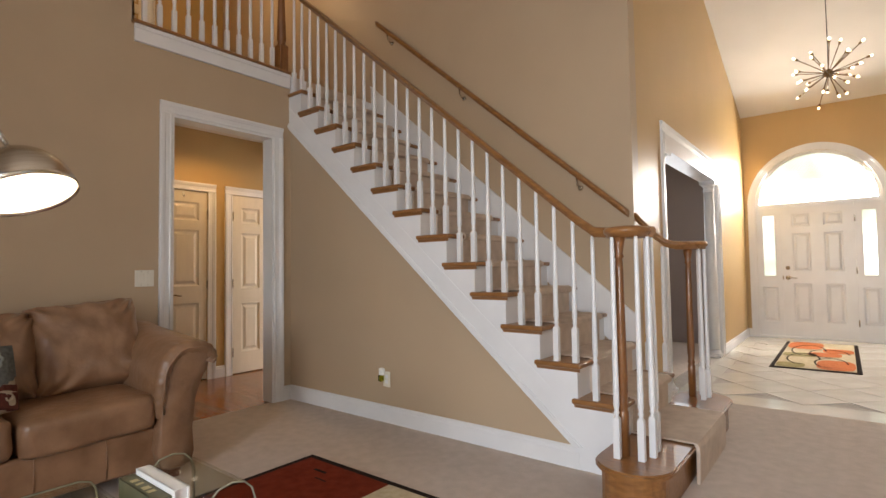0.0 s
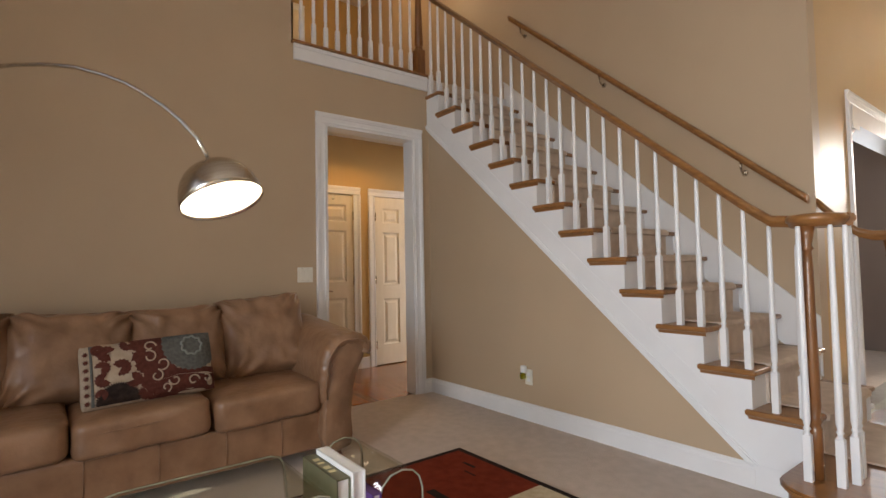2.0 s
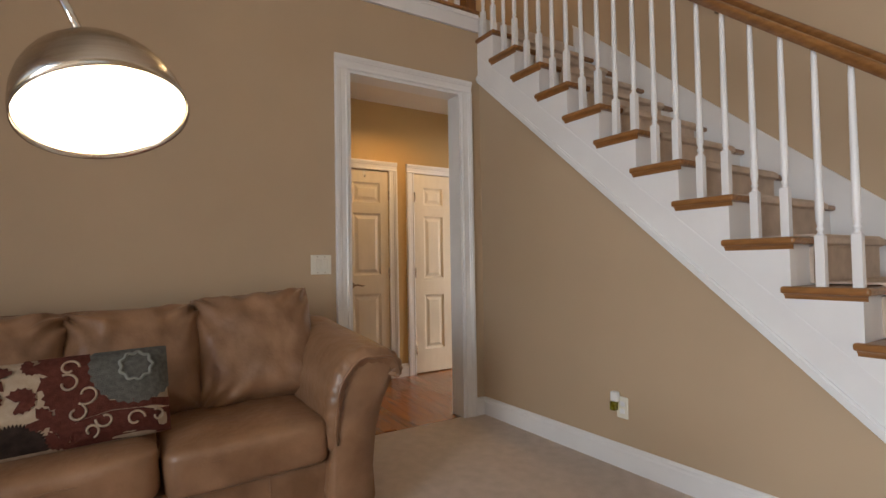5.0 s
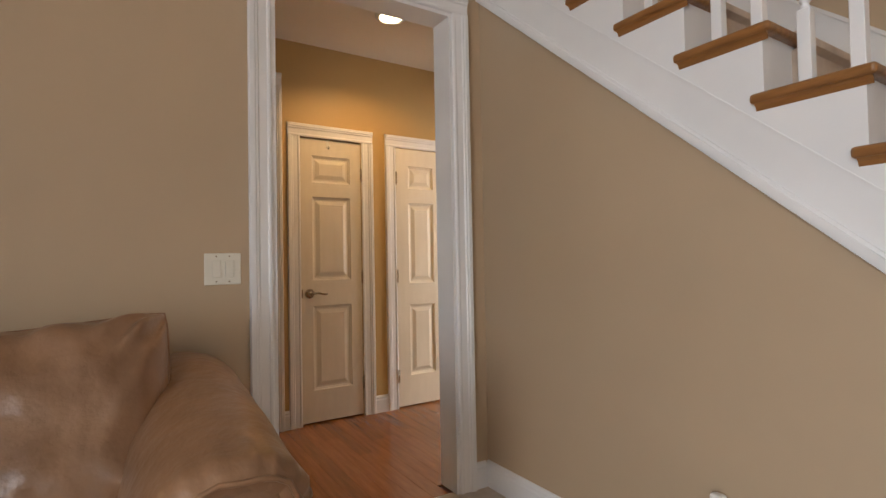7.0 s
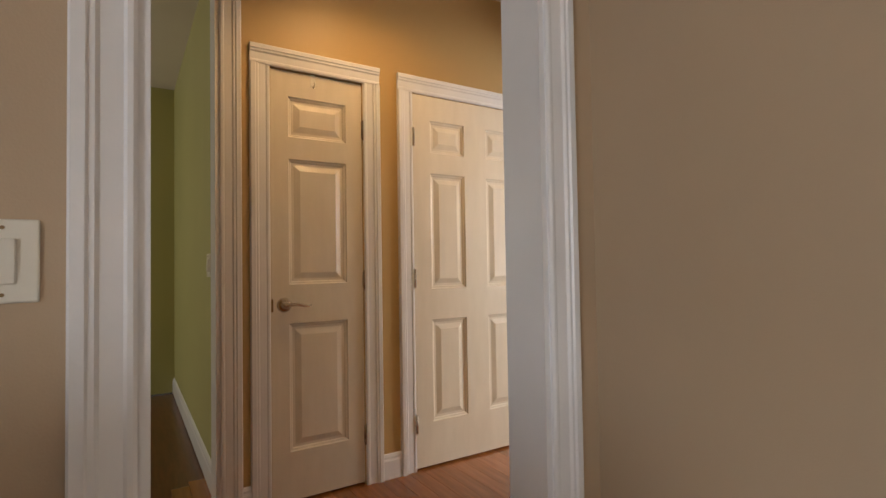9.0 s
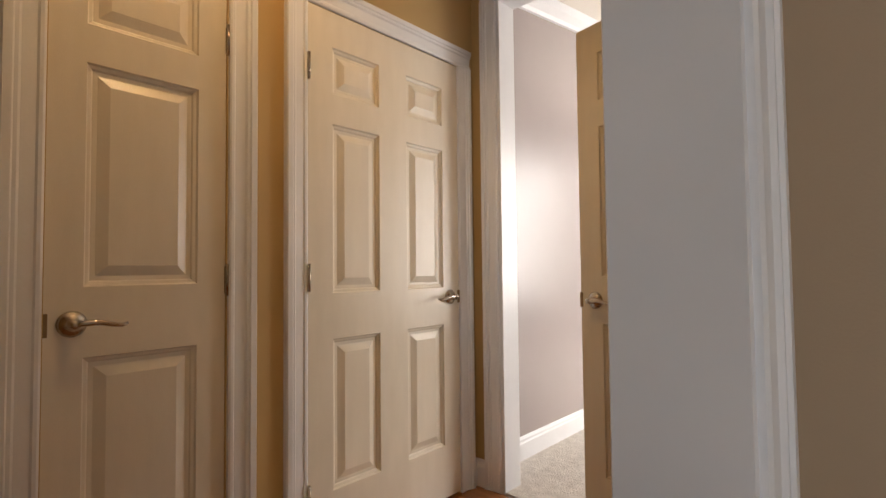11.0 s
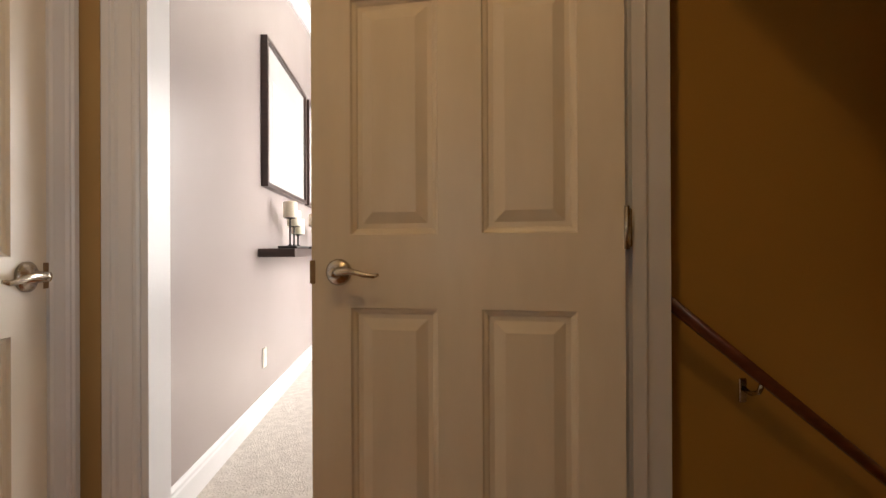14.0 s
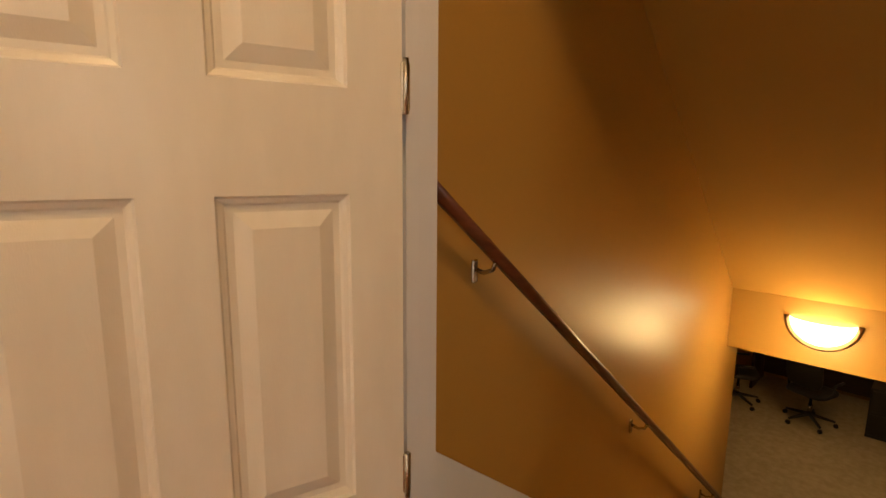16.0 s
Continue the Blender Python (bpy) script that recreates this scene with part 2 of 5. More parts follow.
def solo(name, bm, material, label, category, m=None, group="", kind=""):
    ob = new(name, mesh_of(name, bm, material))
    if m is not None:
        ob.matrix_basis = m
    return tagged(ob, label, category, group, kind)


def structure(name, bm, material, label="", category=""):
    return tagged(new(name, mesh_of(name, bm, material)), label, category, "", "structure")


def smooth(ob):
    for p in ob.data.polygons:
        p.use_smooth = True
    return ob


# ---- floors ----
WX = -0.14      # hall side of the living room's west wall
HX = -1.47      # hall's west wall
NY = 1.21       # hall's north wall
structure("floor", boxes((0, -6.2, -0.3, 6.6, 0.12, 0), (-0.035, -1.06, -0.3, 0, -0.175, 0), (3.30, 0.12, -0.3, 6.6, 2.06, 0), (2.75, 1.32, -0.3, 3.30, 2.06, 0), (2.75, 1.19, -0.3, 3.30, 1.32, 0)), CARPET, "beige cut-pile wall-to-wall carpet in the living room", "carpet")
structure("floor_foyer", boxes((2.6, 2.06, -0.3, 6.6, 7.1, -0.006)), GROUT, "grey grout bed under the foyer tiles", "floor")
structure("floor_dining", boxes((0.9, 1.35, -0.3, 2.6, 5.5, -0.002)), CARPET, "beige carpet in the dining room", "carpet")
structure("floor_bedroom", boxes((-1.6, NY, -0.3, 0.75, 6.9, 0.004)), BEDCARPET, "pale textured bedroom carpet", "carpet")
hall_floor = structure("floor_hall", boxes((-4.2, -4.6, -0.3, -0.035, NY, -0.012)), REDWOOD, "subfloor under the oak boards", "floor")

# ---- walls ----
BX0, BX1 = 0.165, 1.018   # basement doorway along the hall's east wall
OY0, OY1, OH = -1.06, -0.175, 2.38   # cased opening from the living room


def slab_wall(name, dims, material, label):
    return structure(name, boxes(*dims), material, label, "wall")


# west wall of the living room: tan on one face, ochre on the hall's
for nm, xa, xb, m_, lb in (("wall_west", -0.07, 0, WALL, "tan painted living room wall"), ("wall_hall_east", WX, -0.07, HALLWALL, "ochre painted hall wall")):
    dims = [(xa, -6.2, 0, xb, OY0, 3.0), (xa, OY0, OH, xb, OY1, 3.0), (xa, OY1, 0, xb, 0.0, 3.0)]
    if xb < 0:
        dims += [(xa, 0.0, 0, xb, BX0, 2.72), (xa, BX0, 2.05, xb, BX1, 2.72), (xa, BX1, 0, xb, NY, 2.72)]
    else:
        dims += [(xa, 0.0, 2.05, xb, NY, 2.8), (xa, 0.0, 0, xb, BX0, 2.05), (xa, BX1, 0, xb, NY, 2.05)]
    slab_wall(nm, dims, m_, lb)
slab_wall("wall_west_upper", [(WX, -6.2, 3.0, 0, -1.33, 5.6)], WALL, "tan painted upper wall beside the balcony")
structure("wall_under_stair", prism([(0, 0), (2.80, 0), (2.80, 0.16), (0, 2.56)], "y", 0.0, 0.12), WALL, "tan painted triangular wall under the staircase", "wall")
structure("wall_stair_back", merge(prism([(0, 2.63), (2.79, 0.16), (2.79, 5.6), (0, 5.6)], "y", 1.05, 1.19), boxes((-3.2, 1.05, 2.8, 0, 1.19, 5.6))), WALL, "tan painted tall wall behind the staircase", "wall")
CY0, CY1, CH = 2.06, 4.55, 2.38    # opening with columns
slab_wall("wall_foyer", [(2.60, 1.19, 0, 2.75, CY0, 5.6), (2.60, CY0, CH, 2.75, CY1, 5.6), (2.60, CY1, 0, 2.75, 6.8, 5.6)], FOYERWALL, "warm tan foyer wall with a columned opening")
slab_wall("wall_east", [(6.6, -6.2, 0, 6.75, -4.0, 5.6), (6.6, -4.0, 0, 6.75, -1.2, 0.7), (6.6, -4.0, 2.7, 6.75, -1.2, 5.6), (6.6, -1.2, 0, 6.75, 7.1, 5.6)], WALL, "tan painted wall with a window")
slab_wall("wall_south", [(0, -6.35, 0, 1.2, -6.2, 5.6), (1.2, -6.35, 0, 5.2, -6.2, 0.5), (1.2, -6.35, 4.1, 5.2, -6.2, 5.6), (5.2, -6.35, 0, 6.75, -6.2, 5.6)], WALL, "tan painted wall with tall windows")
# front wall with the arched doorway
FX, FW, FT = 3.70, 0.79, 2.12
arch = [(FX + FW * math.cos(a), FT + 0.80 * math.sin(a)) for a in [math.pi * i / 24 for i in range(25)]]
left = [(2.60, 0), (FX - FW, 0), *arch[::-1][:13], (FX, 5.6), (2.60, 5.6)]
right = [(6.6, 0), (6.6, 5.6), (FX, 5.6), *arch[::-1][12:], (FX + FW, 0)]
structure("wall_front", merge(prism(left, "y", 6.8, 7.0), prism(right, "y", 6.8, 7.0)), FOYERWALL, "warm tan front wall round the arched entrance", "wall")
structure("ceiling", merge(prism([(7.1, 3.48), (7.1, 3.68), (1.5, 5.58), (-6.35, 5.58), (-6.35, 5.38), (1.5, 5.38)], "x", 0, 6.75), boxes((-3.2, -1.4, 5.38, 0, 1.1, 5.58))), CEIL, "off-white vaulted ceiling", "ceiling")

# hall
WY0, WY1 = -1.75, -0.725     # opening to the kitchen in the hall's west wall
D1, D2 = (-0.505, -0.045), (0.25, 1.08)
hw = []
for ya, yb, top in ((-4.6, WY0, 0), (WY0, WY1, OH), (WY1, D1[0], 0), (*D1, 2.05), (D1[1], D2[0], 0), (*D2, 2.05), (D2[1], NY, 0)):
    hw.append((HX - 0.14, ya, top, HX, yb, 2.72))
slab_wall("wall_hall_west", hw, HALLWALL, "ochre painted hall wall with two closet doors")
slab_wall("wall_closet_back", [(HX - 0.4, WY1 + 0.1, 0, HX - 0.3, NY, 2.72)], HALLWALL, "plain closet back wall")
slab_wall("wall_hall_south", [(HX, -2.6, 0, WX, -2.46, 2.72)], HALLWALL, "ochre painted end wall of the hall")
slab_wall("wall_kitchen", [(-4.2, WY1 + 0.02, 0, HX - 0.14, WY1 + 0.09, 2.72), (-4.3, -4.6, 0, -4.2, WY1 + 0.09, 2.72), (-4.2, -4.7, 0, HX, -4.6, 2.72)], GREENWALL, "olive green kitchen wall")
NX0, NX1 = -1.315, -0.49    # bedroom doorway in the north wall
slab_wall("wall_hall_north", [(HX, NY, 0, NX0, NY + 0.06, 2.72), (NX0, NY, OH, NX1, NY + 0.06, 2.72), (NX1, NY, 0, WX, NY + 0.06, 2.72)], HALLWALL, "ochre painted wall round the bedroom doorway")
slab_wall("wall_bedroom_south", [(-1.6, NY + 0.06, 0, NX0, NY + 0.12, 3.6), (NX0, NY + 0.06, OH, NX1, NY + 0.12, 3.6), (NX1, NY + 0.06, 0, 0.75, NY + 0.12, 3.6)], BEDWALL, "mauve bedroom wall round the doorway")
structure("ceiling_hall", boxes((-4.2, -4.6, 2.72, WX, NY, 2.82)), CEIL, "off-white hall ceiling", "ceiling")
structure("floor_upper_hall", boxes((-3.2, -1.33, 2.83, -0.141, 1.05, 2.99)), CARPET, "beige carpet of the upper hall", "carpet")
slab_wall("wall_upper_hall", [(-3.3, -1.47, 2.8, -3.2, 1.19, 5.6), (-3.2, -1.47, 2.8, WX, -1.33, 5.6)], HALLWALL, "ochre painted upper hall wall")

# bedroom
BWX = -1.475
slab_wall("wall_bedroom_west", [(BWX - 0.14, NY + 0.12, 0, BWX, 6.9, 3.6)], BEDWALL, "mauve painted bedroom wall")
slab_wall("wall_bedroom_north", [(BWX, 6.3, 0, 0.75, 6.45, 3.6)], BEDWALL, "mauve painted far bedroom wall")
slab_wall("wall_bedroom_east", [(0.65, NY + 0.12, 0, 0.80, 3.0, 3.6), (0.65, 3.0, 0, 0.80, 5.2, 0.6), (0.65, 3.0, 2.5, 0.80, 5.2, 3.6), (0.65, 5.2, 0, 0.80, 6.45, 3.6)], BEDWALL, "mauve bedroom wall with a window")
structure("ceiling_bedroom", prism([(NY + 0.06, 2.60), (6.45, 3.30), (6.45, 3.45), (NY + 0.06, 2.75)], "x", BWX - 0.1, 0.80), CEIL, "white sloping bedroom ceiling", "ceiling")
structure("crown_moulding", prism([(0, 0), (0.0, 0.09), (0.085, 0.09), (0.07, 0.05), (0.03, 0.02), (0.02, 0)], "y", 0, 5.1), TRIM, "white crown moulding under the sloping ceiling", "moulding").matrix_basis = pose(BWX, NY + 0.12, 2.515, 7.6, 0, 0)

# dining room behind the columns
slab_wall("wall_dining", [(0.80, 1.19, 0, 0.90, 5.6, 2.9), (0.9, 5.5, 0, 2.6, 5.6, 2.9)], BEDWALL, "mauve dining room wall")
structure("ceiling_dining", boxes((0.8, 1.19, 2.8, 2.6, 5.6, 2.9)), CEIL, "white dining room ceiling", "ceiling")

# basement stair well
SX = 2.75     # wall over the foot of the stair
BZ = -2.6
slab_wall("wall_basement_north", [(-0.068, 1.124, BZ, SX + 0.25, 1.19, -0.02)], BASEWALL, "amber painted basement stair wall")
structure("wall_basement_upper", prism([(0.0, -0.02), (2.78, -0.02), (2.78, 0.13), (0.0, 2.6)], "y", 1.124, 1.188), BASEWALL, "amber painted upper basement stair wall", "wall")
slab_wall("wall_basement_south", [(-0.07, 0.121, BZ, SX + 0.25, 0.20, 0.0), (0.0, 0.121, 0, 2.76, 0.135, 0.15)], BASEWALL, "amber painted basement stair wall")
slab_wall("wall_basement_drop", [(SX, 0.19, -0.24, SX + 0.12, 1.124, 0.145)], BASEWALL, "amber wall above the foot of the basement stair")
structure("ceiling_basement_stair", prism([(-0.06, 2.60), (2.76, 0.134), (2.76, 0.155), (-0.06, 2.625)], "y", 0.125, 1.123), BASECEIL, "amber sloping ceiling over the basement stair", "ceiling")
structure("floor_basement", boxes((2.7, -3.0, BZ - 0.2, 9.0, 4.5, BZ)), BASECARPET, "tan loop carpet in the basement", "carpet")
structure("ceiling_basement", boxes((SX + 0.12, -3.0, -0.24, 9.0, 4.5, -0.20)), CEIL, "plain basement ceiling", "ceiling")
slab_wall("wall_basement_room", [(9.0, -3.0, BZ, 9.1, 4.5, -0.24), (SX + 0.13, 4.5, BZ, 9.0, 4.6, -0.24), (SX + 0.13, -3.1, BZ, 9.0, -3.0, -0.24), (SX + 0.13, NY + 0.1, BZ, SX + 0.25, 4.5, -0.24), (SX + 0.13, -3.0, BZ, SX + 0.25, 0.12, -0.24)], BASEWALL, "amber basement room wall")

# ---- doors, casings, trim ----
ROWS = ((0.225, 0.825), (1.010, 1.61), (1.715, 1.91))
ROWS_B = ((0.235, 0.79), (0.96, 1.60), (1.715, 1.895))   # the wider closet door


def panel_mesh(w, h):
    """A raised field in a moulded recess; its face lies in the plane y = 0 and looks along -y."""
    bm = bmesh.new()
    rings = []
    for inset, y in ((0, 0), (0.004, 0.007), (0.012, 0.010), (0.016, 0.0145), (0.028, 0.0145), (0.056, 0.003)):
        rings.append([bm.verts.new(p) for p in ((inset, y, inset), (w - inset, y, inset), (w - inset, y, h - inset), (inset, y, h - inset))])
    for a, b in zip(rings, rings[1:]):
        for k in range(4):
            bm.faces.new((a[k], a[(k + 1) % 4], b[(k + 1) % 4], b[k]))
    bm.faces.new(rings[-1])
    return bm


def lever_handle(parent, x, z, way, name="handle", metal=None):
    """A round rose with a curved lever; way is +1 or -1 along x."""
    metal = metal or NICKEL
    h = part(name, lathe([(0.001, 0), (0.034, 0), (0.034, 0.006), (0.026, 0.012), (0.014, 0.016), (0.011, 0.05), (0.001, 0.052)], 24), metal, parent, "brushed nickel lever handle", pose(x, 0, z, 90, 0, 0))
    pts = [(0, 0, 0.042), (way * 0.02, 0.003, 0.048), (way * 0.05, 0.004, 0.050), (way * 0.08, -0.004, 0.048), (way * 0.105, -0.008, 0.043), (way * 0.118, -0.004, 0.040)]
    smooth(part("lever", tube(pts, 0.007, 10, [0.009, 0.009, 0.008, 0.007, 0.006, 0.004]), metal, h))
    return h


def hinge_mesh():
    return merge(rounded((-0.006, -0.008, -0.045, 0.012, -0.001, 0.045), 0.003, 1), lathe([(0.006, -0.05), (0.006, 0.05)], 10, Matrix.Translation((0.0, -0.012, 0))))


def panel_door(name, w, cols, m, knob, hinge, label, h=2.03, colour=None, hinges=True, rows=ROWS):
    """Stiles and rails round raised panels; front along -y, standing on the door's bottom edge."""
    colour = colour or DOORPAINT
    d = thing(name, label, "door", m, "", "structure")
    xs = [0, *[v for c in cols for v in c], w]
    dims = [(xs[i], 0, 0, xs[i + 1], 0.035, h) for i in range(0, len(xs), 2)]
    zs = [0, *[v for r in rows for v in r], h]
    for c in cols:
        for i in range(0, len(zs), 2):
            dims.append((c[0], 0, zs[i], c[1], 0.035, zs[i + 1]))
        for r in rows:
            dims.append((c[0], 0.0165, r[0], c[1], 0.035, r[1]))
    part("slab", boxes(*dims), colour, d)
    for c in cols:
        for r in rows:
            part("panel", panel_mesh(c[1] - c[0], r[1] - r[0]), colour, d, "", pose(c[0], 0, r[0]))
    if knob is not None:
        lever_handle(d, knob, 0.915, 1 if knob < w / 2 else -1)
        part("latch", boxes((-0.004 if knob < w / 2 else w - 0.010, -0.003, 0.885, 0.010 if knob < w / 2 else w + 0.004, 0.012, 0.945)), BRONZE, d)
    if hinges:
        for z in (0.24, 1.02, 1.79):
            part("hinge", hinge_mesh(), NICKEL, d, "brushed nickel hinge", pose(hinge, 0, z))
    return d


PROFILE = [(0, 0), (0, 0.011), (0.006, 0.015), (0.014, 0.015), (0.019, 0.011), (0.050, 0.014), (0.056, 0.020), (0.064, 0.020), (0.068, 0.025), (0.086, 0.025), (0.090, 0.020), (0.090, 0)]


def casing(name, m, w, h, label="white moulded door casing"):
    """Moulded trim round an opening w by h; the wall's face is y = 0, the room lies along -y."""
    c = thing(name, label, "casing", m, "", "structure")
    part("casing_leg", prism([(-u, -v) for u, v in PROFILE], "z", 0, h), TRIM, c)
    part("casing_leg", prism([(w + u, -v) for u, v in PROFILE], "z", 0, h), TRIM, c)
    part("casing_head", prism([(-v, h + 0.0005 + u) for u, v in PROFILE], "x", -0.09, w + 0.09), TRIM, c)
    return c


def jamb(name, m, w, h, depth, label="white painted door jamb"):
    """A lining of the opening, from y = 0 into the wall."""
    return tagged(new(name, mesh_of(name, boxes((0, 0, 0, 0.018, depth, h), (w - 0.018, 0, 0, w, depth, h), (0.018, 0, h - 0.018, w - 0.018, depth, h)), TRIM)), label, "jamb", "", "structure"), m


def put(pair):
    pair[0].matrix_basis = pair[1]


# cased opening between living room and hall
put(jamb("jamb_living", pose(0.003, OY0 - 0.0, 0, 0, 0, 90), OY1 - OY0, OH, 0.146))
casing("casing_living", pose(0.0, OY0, 0, 0, 0, 90), OY1 - OY0, OH)
casing("casing_living_hall", pose(WX, OY1, 0, 0, 0, -90), OY1 - OY0, OH)
# closet doors
for nm, (a, b), fx, cols, knob, hinge, lb in (
        ("door_1", D1, HX - 0.008, ((0.085, 0.375),), 0.06, 0.462, "narrow white three-panel closet door, closed"),
        ("door_2", D2, HX + 0.006, ((0.107, 0.338), (0.492, 0.723)), 0.765, 0.0, "white six-panel door, closed")):
    panel_door(nm, b - a, cols, pose(fx, a, 0.012, 0, 0, 90), knob, hinge if hinge else -0.004, lb, rows=ROWS_B if nm == "door_2" else ROWS)
    casing("casing_" + nm, pose(HX, a - 0.004, 0, 0, 0, 90), b - a + 0.008, 2.048)
# kitchen opening, bedroom doorway, basement doorway
put(jamb("jamb_kitchen", pose(HX + 0.003, WY0, 0, 0, 0, 90), WY1 - WY0, OH, 0.146))
casing("casing_kitchen", pose(HX, WY0, 0, 0, 0, 90), WY1 - WY0, OH)
put(jamb("jamb_bedroom", pose(NX0, NY - 0.003, 0), NX1 - NX0, OH, 0.126))
casing("casing_bedroom", pose(NX0, NY, 0), NX1 - NX0, OH)
put(jamb("jamb_basement", pose(WX - 0.003, BX1, 0, 0, 0, -90), BX1 - BX0, 2.05, 0.152))
casing("casing_basement", pose(WX, BX1, 0, 0, 0, -90), BX1 - BX0, 2.05)
panel_door("door_3", 0.773, ((0.106, 0.332), (0.441, 0.667)), pose(-0.868, 1.160, 0.012, 0, 0, -14.8), 0.075, 0.775, "white six-panel basement door, standing open", colour=DOORPAINT)
put(jamb("door_stop", pose(-0.095, BX1 - 0.018, 0, 0, 0, -90), BX1 - BX0 - 0.036, 2.032, 0.035, "white door stop round the basement doorway"))
casing("casing_basement_inner", pose(0.001, BX0, 0, 0, 0, 90), BX1 - BX0, 2.05)
jamb_hinges = thing("jamb_hinges", "brushed nickel hinge leaves let into the jamb", "hinge", None, "", "structure")
for z in (0.252, 1.032, 1.802):
    part("hinge_leaf", rounded((-0.138, BX1 - 0.0215, z - 0.045, -0.098, BX1 - 0.0185, z + 0.045), 0.0012, 1), NICKEL, jamb_hinges)
# over-the-door hook on the closet door
hook = solo("door_hook", merge(boxes((-0.012, -0.004, -0.06, 0.012, -0.001, 0.0)), tube([(0, -0.004, -0.055), (0, -0.02, -0.07), (0, -0.035, -0.06), (0, -0.038, -0.045)], 0.005, 8)), PLASTIC, "white over-door hook on the closet door", "hook", pose(HX - 0.008, -0.30, 2.045, 0, 0, 90))


def baseboard(name, a, b, face, h=0.135):
    """A moulded board along the wall from a to b (plan points); it stands on the side that face points to."""
    a, b, n = Vector((*a, 0)), Vector((*b, 0)), Vector((*face, 0))
    prof = [(0, 0), (0.016, 0), (0.016, h - 0.035), (0.012, h - 0.025), (0.012, h - 0.014), (0.006, h - 0.004), (0, h)]
    bm = bmesh.new()
    r0 = [bm.verts.new(a + n * u + Vector((0, 0, v))) for u, v in prof]
    r1 = [bm.verts.new(b + n * u + Vector((0, 0, v))) for u, v in prof]
    bm.faces.new(r0)
    bm.faces.new(r1[::-1])
    for i in range(len(prof)):
        j = (i + 1) % len(prof)
        bm.faces.new((r0[i], r1[i], r1[j], r0[j]))
    bmesh.ops.recalc_face_normals(bm, faces=bm.faces[:])
    return structure(name, bm, TRIM, "white moulded baseboard", "baseboard")


for a, b, f in (((0, 0), (2.78, 0), (0, -1)), ((0, OY1 + 0.09), (0, -0.016), (1, 0)), ((0, -6.2), (0, OY0 - 0.09), (1, 0)),
                ((HX, D1[1] + 0.094), (HX, D2[0] - 0.094), (1, 0)), ((HX, WY1 + 0.09), (HX, D1[0] - 0.094), (1, 0)), ((HX, D2[1] + 0.094), (HX, NY), (1, 0)),
                ((HX, NY), (NX0 - 0.09, NY), (0, -1)), ((-4.2, WY1 + 0.02), (HX - 0.15, WY1 + 0.02), (0, -1)),
                ((BWX, NY + 0.12), (BWX, 6.3), (1, 0)), ((BWX, 6.3), (0.65, 6.3), (0, -1)),
                ((2.75, 1.19), (2.75, CY0 - 0.09), (1, 0)), ((2.75, CY1 + 0.09), (2.75, 6.8), (1, 0)), ((2.75, 6.8), (FX - FW - 0.1, 6.8), (0, -1)),
                ((FX + FW + 0.1, 6.8), (6.6, 6.8), (0, -1)), ((0.9, 1.35), (0.9, 5.5), (1, 0)), ((WX, 0.0), (WX, BX0 - 0.09), (-1, 0))):
    baseboard("baseboard", a, b, f, 0.128)


def switch_plate(m, toggles, label):
    """A wall plate with rocker switches; front along -y."""
    w = 0.045 * toggles + 0.04
    p = thing("light_switch", label, "switch", m)
    part("plate", rounded((-w / 2, -0.006, -0.06, w / 2, 0.0, 0.06), 0.003), PLASTIC, p)
    for k in range(toggles):
        x = (k - (toggles - 1) / 2) * 0.046
        part("rocker", rounded((-0.016, -0.011, -0.033, 0.016, -0.004, 0.033), 0.002, 1), PLASTIC, p, "", pose(x, 0, 0, 3 if k else -3, 0, 0))
        for z in (-0.048, 0.048):
            part("screw", lathe([(0.003, 0), (0.003, 0.002)], 8), BRONZE, p, "", pose(x, -0.005, z, 90, 0, 0))
    return p


switch_plate(pose(0, -1.247, 1.125, 0, 0, 90), 2, "ivory double rocker switch plate on the tan wall")
switch_plate(pose(-1.95, WY1 + 0.02, 1.12), 2, "ivory switch plate on the olive wall")
toggle = switch_plate(pose(WX, -0.01, 1.16, 0, 0, -90), 1, "ivory light switch on the hall wall")


def outlet(m, label):
    p = thing("wall_outlet", label, "outlet", m)
    part("plate", rounded((-0.036, -0.006, -0.058, 0.036, 0, 0.058), 0.003), PLASTIC, p)
    for z in (-0.02, 0.02):
        part("socket", rounded((-0.016, -0.009, z - 0.013, 0.016, -0.004, z + 0.013), 0.002, 1), TRIM, p)
    return p


outlet(pose(1.232, 0, 0.325), "ivory wall outlet under the stair")
outlet(pose(BWX, 2.95, 0.34, 0, 0, 90), "white outlet low on the bedroom wall")
fresh = thing("air_freshener", "white plug-in air freshener with green oil", "air freshener", pose(1.203, -0.009, 0.355))
part("body", rounded((-0.022, -0.035, 0.0, 0.022, 0, 0.055), 0.010, 3), PAPER, fresh)
part("bottle", rounded((-0.017, -0.045, -0.045, 0.017, -0.010, 0.004), 0.007, 2), GREENGLASS, fresh, "green oil bottle")

# ---- staircase ----
RISE, RUN = 0.2007, 0.2355


def nose(n):
    """Front edge of tread n; tread 14 is the top one."""
    return 0.217 + (14 - n) * RUN


